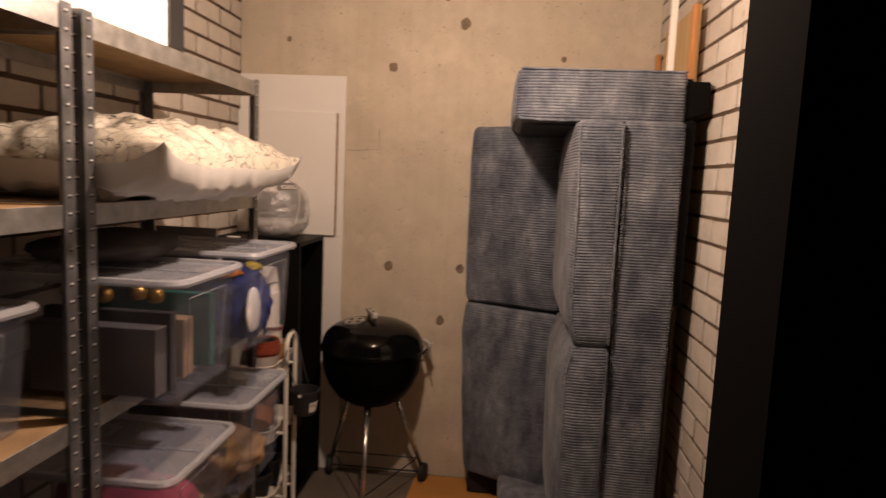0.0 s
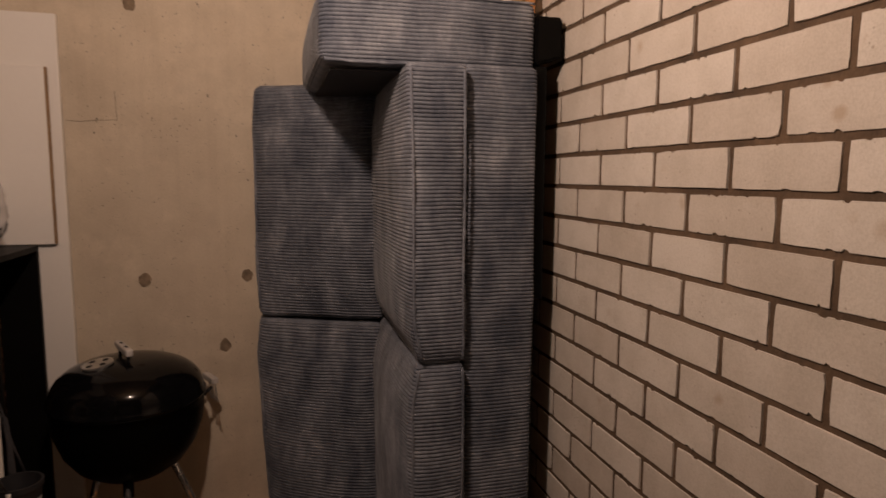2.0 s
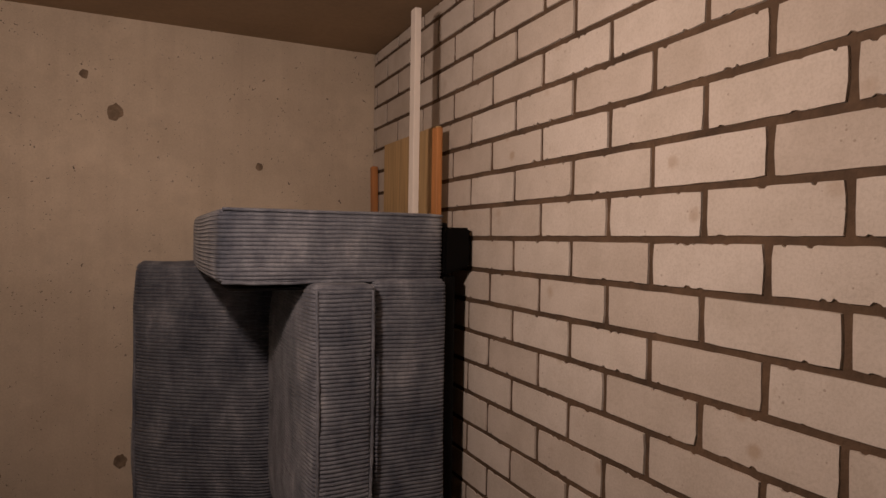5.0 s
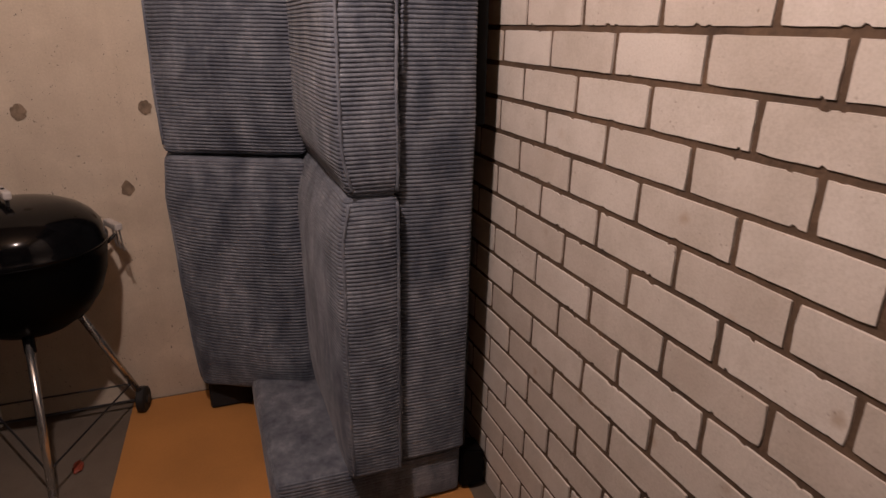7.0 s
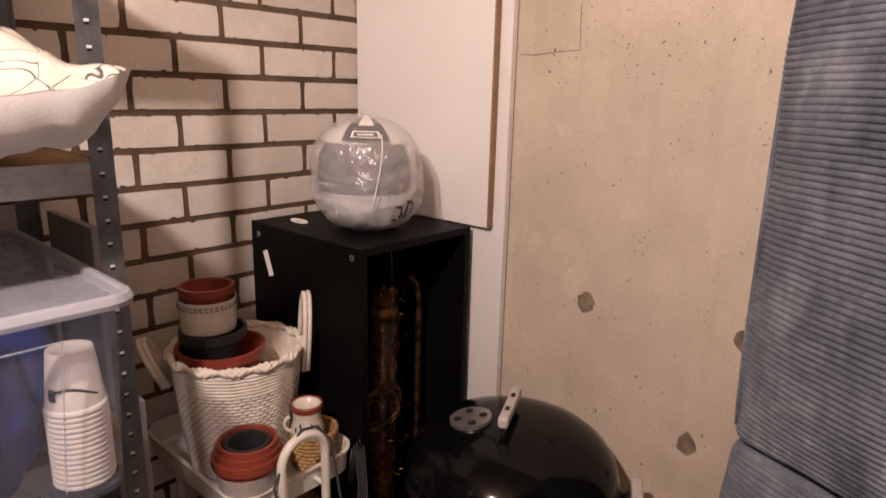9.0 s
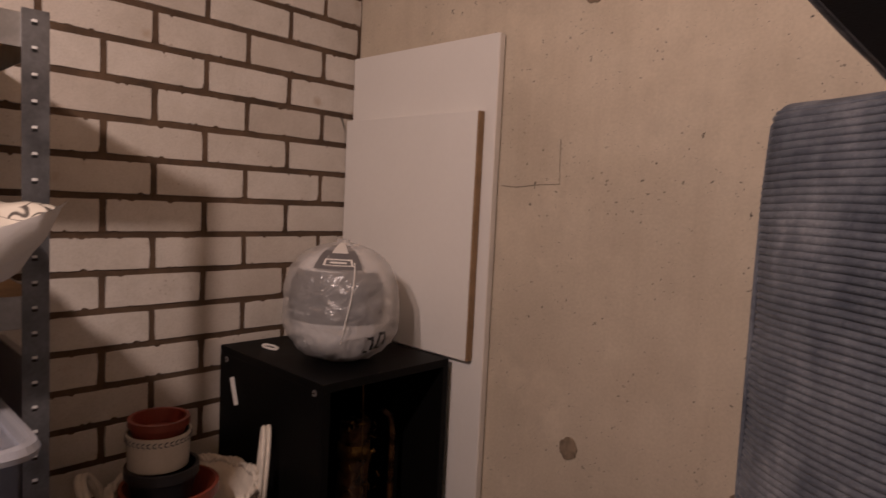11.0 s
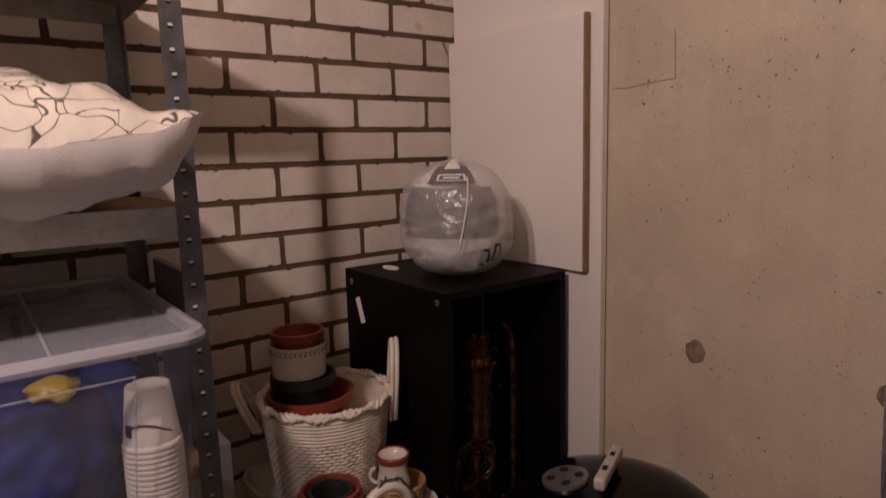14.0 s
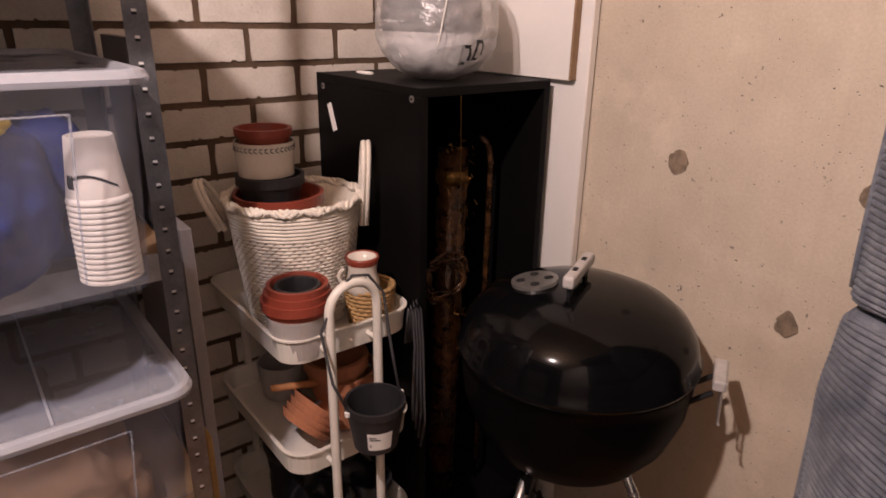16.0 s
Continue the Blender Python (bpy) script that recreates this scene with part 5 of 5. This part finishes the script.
LV3, LV4 = 1.052, 0.548
build_bin(-1.262, -0.655, 1.985, 2.382, LV3, 1.368, "clear plastic bin with blue cloth and paper cups inside")
build_bin(-1.262, -0.640, 1.478, 1.862, LV3, 1.362, "clear plastic bin with books and boxes inside")
build_bin(-1.262, -0.685, 1.985, 2.390, LV4, 0.872, "clear plastic bin with pale clutter inside, milky lid")
build_bin(-1.262, -0.665, 1.478, 1.880, LV4, 0.868, "clear plastic bin with pink cloth inside")
build_bin(-1.262, -0.872, 0.95, 1.355, LV3, 1.33, "clear plastic bin with dark contents")
build_bin(-1.262, -0.872, 0.95, 1.355, LV4, 0.83, "clear plastic bin with dark contents on lower shelf")

z3 = LV3 + 0.012
solo("blue_bag", lump((-0.835, 2.145, z3 + 0.11), (0.160, 0.125, 0.135), 0.14, 3.0, 5), M_BLUECLOTH, "crumpled blue cloth bag inside the clear bin", "cloth bag", smooth=True)
solo("blue_bag", lump((-0.92, 2.26, z3 + 0.10), (0.12, 0.085, 0.12), 0.2, 4.0), M_BLUECLOTH, "crumpled blue cloth bag behind the paper cups", "cloth bag", smooth=True)
solo("orange_cloth", lump((-0.83, 2.09, z3 + 0.222), (0.07, 0.05, 0.022), 0.3, 5.0), M_ORANGE, "orange cloth on top of the blue bag", "cloth", smooth=True)
solo("yellow_packet", lump((-0.755, 2.185, z3 + 0.232), (0.030, 0.032, 0.017), 0.4, 9.0, 3), M_YELLOW, "crumpled yellow foil packet in the bin", "packet", smooth=True)
solo("dark_cloth", lump((-1.10, 2.18, z3 + 0.09), (0.10, 0.13, 0.11), 0.25, 12.0), M_DARKSTUFF, "dark folded cloth inside the clear bin", "cloth", smooth=True)
solo("white_bowl", lump((-0.702, 2.062, z3 + 0.105), (0.016, 0.050, 0.080), 0.05, 14.0), M_PAPER, "white round bowl leaning inside the bin", "bowl", smooth=True)

cups = thing("cup_stack", (-0.746, 2.306, z3), "stack of white paper cups upside down in the bin", "paper cups")
for i in range(15):
    bm = bmesh.new()
    z = 0.0085 * i
    lathe(bm, [(0.0428, z), (0.0438, z + 0.002), (0.0426, z + 0.0045), (0.0410, z + 0.0095), (0.038, z + 0.008), (0.0405, z)], (-0.746, 2.306, z3), 28)
    part("cup_rim", bm, M_CUP, cups, smooth=True)
bm = bmesh.new()
lathe(bm, [(0.041, 0.128), (0.0315, 0.212), (0.0295, 0.213), (0.029, 0.208), (0, 0.208)], (-0.746, 2.306, z3), 28)
cup = part("cup", bm, M_CUP, cups, smooth=True)
bm = bmesh.new()
tube(bm, [(-0.746 + 0.0385 * math.cos(radians(-75 + 9 * k)), 2.306 + 0.0385 * math.sin(radians(-75 + 9 * k)), z3 + 0.150 + 0.012 * math.sin(k * 0.31)) for k in range(13)], 0.0016, 5)
part("printed_branch", bm, M_INK, cup, "thin printed dark branch")
bm = bmesh.new()
for k in range(6):
    p = Vector((-0.746 + 0.0388 * math.cos(radians(-72 + 3 * k)), 2.306 + 0.0388 * math.sin(radians(-72 + 3 * k)), z3 + 0.142))
    tube(bm, [p, p + Vector((0, 0, 0.014 + 0.006 * (k % 2)))], 0.0010, 4)
part("printed_twigs", bm, M_INK, cup)

# things in the other bins
for i, (m_, y_, dx, h_) in enumerate(((M_GREENBOX, 1.80, 0.0, 0.21), (M_BROWNBOX, 1.70, 0.02, 0.16), (M_DARKSTUFF, 1.585, 0.0, 0.20), (M_BADGE, 1.545, 0.01, 0.17))):
    bm = boxes((-1.05, -0.715 - dx, y_ - 0.014 - 0.012 * (i % 2), y_ + 0.014 + 0.014 * (i % 2), z3, z3 + h_), bevel=0.002)
    solo("boxed_game", bm, m_, ("dark green card box", "brown card box", "dark grey card box", "mid grey card box")[i] + " standing in the clear bin", "box", "boxes in the bin")
for i in range(5):
    solo("glass_bauble", lump((-0.78 - 0.06 * i, 1.62 + 0.03 * math.sin(i * 2.3), z3 + 0.232), (0.022, 0.022, 0.022), 0.05, i, 3), M_GOLD, "small gold bauble on the boxes in the bin", "bauble", "gold baubles", smooth=True)
z4 = LV4 + 0.012
solo("pink_cloth", lump((-0.92, 1.68, z4 + 0.10), (0.21, 0.14, 0.125), 0.2, 21.0), M_PINK, "crumpled pink cloth filling the clear bin", "cloth", smooth=True)
solo("brown_cloth", lump((-0.90, 2.18, z4 + 0.07), (0.18, 0.14, 0.085), 0.3, 25.0), M_BROWNBOX, "brown cloth inside the milky-lidded bin", "cloth", smooth=True)
solo("dark_cloth", lump((-1.08, 2.12, z4 + 0.12), (0.11, 0.10, 0.13), 0.3, 28.0), M_DARKSTUFF, "dark cloth inside the milky-lidded bin", "cloth", smooth=True)
solo("straw_hat", lump((-0.80, 2.07, z4 + 0.10), (0.05, 0.07, 0.05), 0.1, 31.0, 3), M_WICKER, "small straw ball inside the milky-lidded bin", "straw ball", smooth=True)
for zb in (z3, z4):
    solo("dark_cloth", lump((-1.06, 1.15, zb + 0.10), (0.12, 0.13, 0.11), 0.25, 40 + zb), M_DARKSTUFF, "dark cloth filling the bin", "cloth", smooth=True)

# duvet in its zipped bag on the second shelf
dv = thing("bagged_duvet", (-0.95, 1.92, 1.535), "printed duvet in a clear and white zipped bag on the shelf", "duvet bag")
lo_, hi_ = (-1.27, 1.46, 1.537), (-0.668, 2.385, 1.752)
part("bag_base", pillow(lo_, hi_, 0.022, 0.24, seed=2.0, upper=False), M_DUVETBAG, dv, "white fabric bag underside", smooth=True)
part("duvet", pillow(lo_, hi_, 0.026, 0.46, seed=2.0, lower=False), M_PRINT, dv, "cream cloth with black line drawing under clear film", smooth=True)

# boxes on the top shelf
wb = thing("white_box", (-1.05, 1.60, 1.95), "large white carton on the top shelf", "box")
part("carton", boxes((-1.26, -0.858, 1.20, 1.826, 1.951, 2.42), bevel=0.004), M_CARTON, wb)
db = thing("black_case", (-1.05, 1.89, 1.95), "black case standing beside the white carton", "case")
part("shell", boxes((-1.26, -0.862, 1.834, 1.935, 1.951, 2.40), bevel=0.012), M_BLACKPLASTIC, db)
solo("folded_textile", lump((-1.02, 1.80, 1.052 + 0.345), (0.16, 0.24, 0.045), 0.15, 61.0), M_DARKSTUFF, "dark folded textile lying on the bin lids", "textile", smooth=True)
wc = thing("white_canister", (-0.90, 1.16, 1.535), "white plastic canister on the second shelving unit", "canister")
bm = bmesh.new()
lathe(bm, [(0, 0), (0.055, 0), (0.06, 0.01), (0.06, 0.22), (0.05, 0.235), (0.05, 0.25), (0, 0.25)], (-0.90, 1.16, 1.536), 28)
part("body", bm, M_WHITEPAINT, wc, smooth=True)

# boards leaning between shelving and trolley
solo("grey_board", boxes((-1.25, -1.005, 2.440, 2.456, 0.0, 1.395), bevel=0.002), M_GREYCARD, "grey board standing against the shelving end", "board", "grey boards")
solo("grey_board", boxes((-1.25, -0.962, 2.466, 2.490, 0.0, 1.045), bevel=0.002), M_GREYCARD, "lower grey board standing against the shelving end", "board", "grey boards")
solo("wooden_ruler", boxes((-0.905, -0.86, 2.437, 2.449, 0.0, 0.64), bevel=0.001), M_LEVEL, "yellow-brown wooden strip standing by the shelving post", "wood strip")
solo("dry_leaf", lump((-0.45, 3.02, 0.007), (0.016, 0.03, 0.008), 0.5, 81.0, 3), M_BROWNPLASTIC, "dry red-brown leaf lying on the concrete floor", "leaf", smooth=True)
# scrap of clear film on the mat's front edge
solo("plastic_scrap", lump((0.42, 2.25, 0.012), (0.12, 0.035, 0.008), 0.5, 71.0), M_GREYCARD, "crumpled grey film scrap on the orange mat", "scrap", smooth=True)


# ---- bricks, last ----
def brick_mesh(name, length, height, depth, seed):
    """A brick face with slightly uneven, worn edges; local x is its outward side."""
    rng = random.Random(seed)
    n_l, n_h = 9, 3
    hl, hh = length / 2, height / 2
    ring = []
    jit = lambda i, n: (i + (rng.uniform(-0.35, 0.35) if 0 < i < n else 0)) / n
    for i in range(n_l):
        ring.append((-hl + length * jit(i, n_l), -hh))
    for i in range(n_h):
        ring.append((hl, -hh + height * jit(i, n_h)))
    for i in range(n_l):
        ring.append((hl - length * jit(i, n_l), hh))
    for i in range(n_h):
        ring.append((-hl, hh - height * jit(i, n_h)))
    out = []
    for a, b in ring:
        on_end, on_bed = abs(abs(a) - hl) < 1e-6, abs(abs(b) - hh) < 1e-6
        ka, kb = rng.uniform(-0.0009, 0.0013), rng.uniform(-0.0010, 0.0013)
        if on_end and on_bed:
            ka, kb = ka + rng.uniform(0.0, 0.003), kb + rng.uniform(0.0, 0.0025)
        pa, pb = a - math.copysign(ka, a) * on_end, b - math.copysign(kb, b) * on_bed
        if on_bed and not on_end and rng.random() < 0.15:
            # a short broken bite out of the arris
            w, deep = rng.uniform(0.004, 0.0105), rng.uniform(0.0012, 0.0052)
            s = math.copysign(1, b)
            out += [(pa + s * w, pb), (pa + s * w * 0.4, pb - math.copysign(deep, b)), (pa - s * w * 0.5, pb - math.copysign(deep * 0.7, b)), (pa - s * w, pb)]
        else:
            out.append((pa, pb))
    m = len(out)
    verts = [(-depth, a, b) for a, b in out] + [(0.0, a - math.copysign(0.0012, a), b - math.copysign(0.0012, b)) for a, b in out]
    faces = [(i, (i + 1) % m, m + (i + 1) % m, m + i) for i in range(m)] + [tuple(range(m, 2 * m))]
    me = bpy.data.meshes.new(name)
    me.from_pydata(verts, [], faces)
    me.materials.append(M_BRICK)
    return me


def lay_bricks(wall, x, inward, pitch, course, z_ref, joint_a, joint_b, joint, picked, joined_name):
    """Courses of running bond on a wall whose room side faces along inward (1 or -1)."""
    rng = random.Random(11 if inward > 0 else 12)
    far = []
    whole = [brick_mesh("brick", pitch - joint, course - joint, 0.007, i) for i in range(48)]
    k_low = -int(z_ref / course) - 1
    for k in range(k_low, 40):
        zc = z_ref + k * course
        if zc + course / 2 < 0.02 or zc - course / 2 > TOP - 0.01:
            continue
        base = joint_a if k % 2 == 0 else joint_b
        m0 = int((YF - base) / pitch) - 2
        for m in range(m0, m0 + 16):
            ya, yb = base + m * pitch + joint / 2, base + (m + 1) * pitch - joint / 2
            ya, yb = max(ya, YF + 0.004), min(yb, YB - 0.003)
            za, zb = max(zc - (course - joint) / 2, 0.003), min(zc + (course - joint) / 2, TOP - 0.003)
            if yb - ya < 0.02 or zb - za < 0.015:
                continue
            yc, zz = (ya + yb) / 2, (za + zb) / 2
            cut = yb - ya < pitch - joint - 0.002 or zb - za < course - joint - 0.002
            me = brick_mesh("brick", yb - ya, zb - za, 0.007, rng.randrange(999)) if cut else whole[rng.randrange(len(whole))]
            spin = 180 if inward < 0 else 0
            mtx = pose(x + inward * rng.uniform(-0.0008, 0.0012), yc, zz, rng.uniform(-0.25, 0.25), 0, spin)
            if picked(yc, zz):
                ob = new("brick", me)
                ob.parent = wall
                ob.matrix_basis = mtx
            else:
                far.append((me, mtx))
    verts, faces = [], []
    for me, mtx in far:
        o = len(verts)
        verts += [tuple(mtx @ v.co) for v in me.vertices]
        faces += [tuple(o + i for i in p.vertices) for p in me.polygons]
    me = bpy.data.meshes.new(joined_name)
    me.from_pydata(verts, [], faces)
    me.materials.append(M_BRICK)
    ob = new(joined_name, me)
    ob.parent = wall
    ob["kind"] = "stuff"


lay_bricks(east_wall, XR, -1, 0.2452, 0.08995, 1.662, 1.643, 1.520, 0.0105, lambda y, z: y > 0.95 and 0.1 < z < 2.55, "far_bricks")
lay_bricks(west_wall, XL, 1, 0.2435, 0.0902, 1.726, 2.777, 2.662, 0.0130, lambda y, z: y > 1.25 and 0.45 < z < 2.6, "far_bricks")
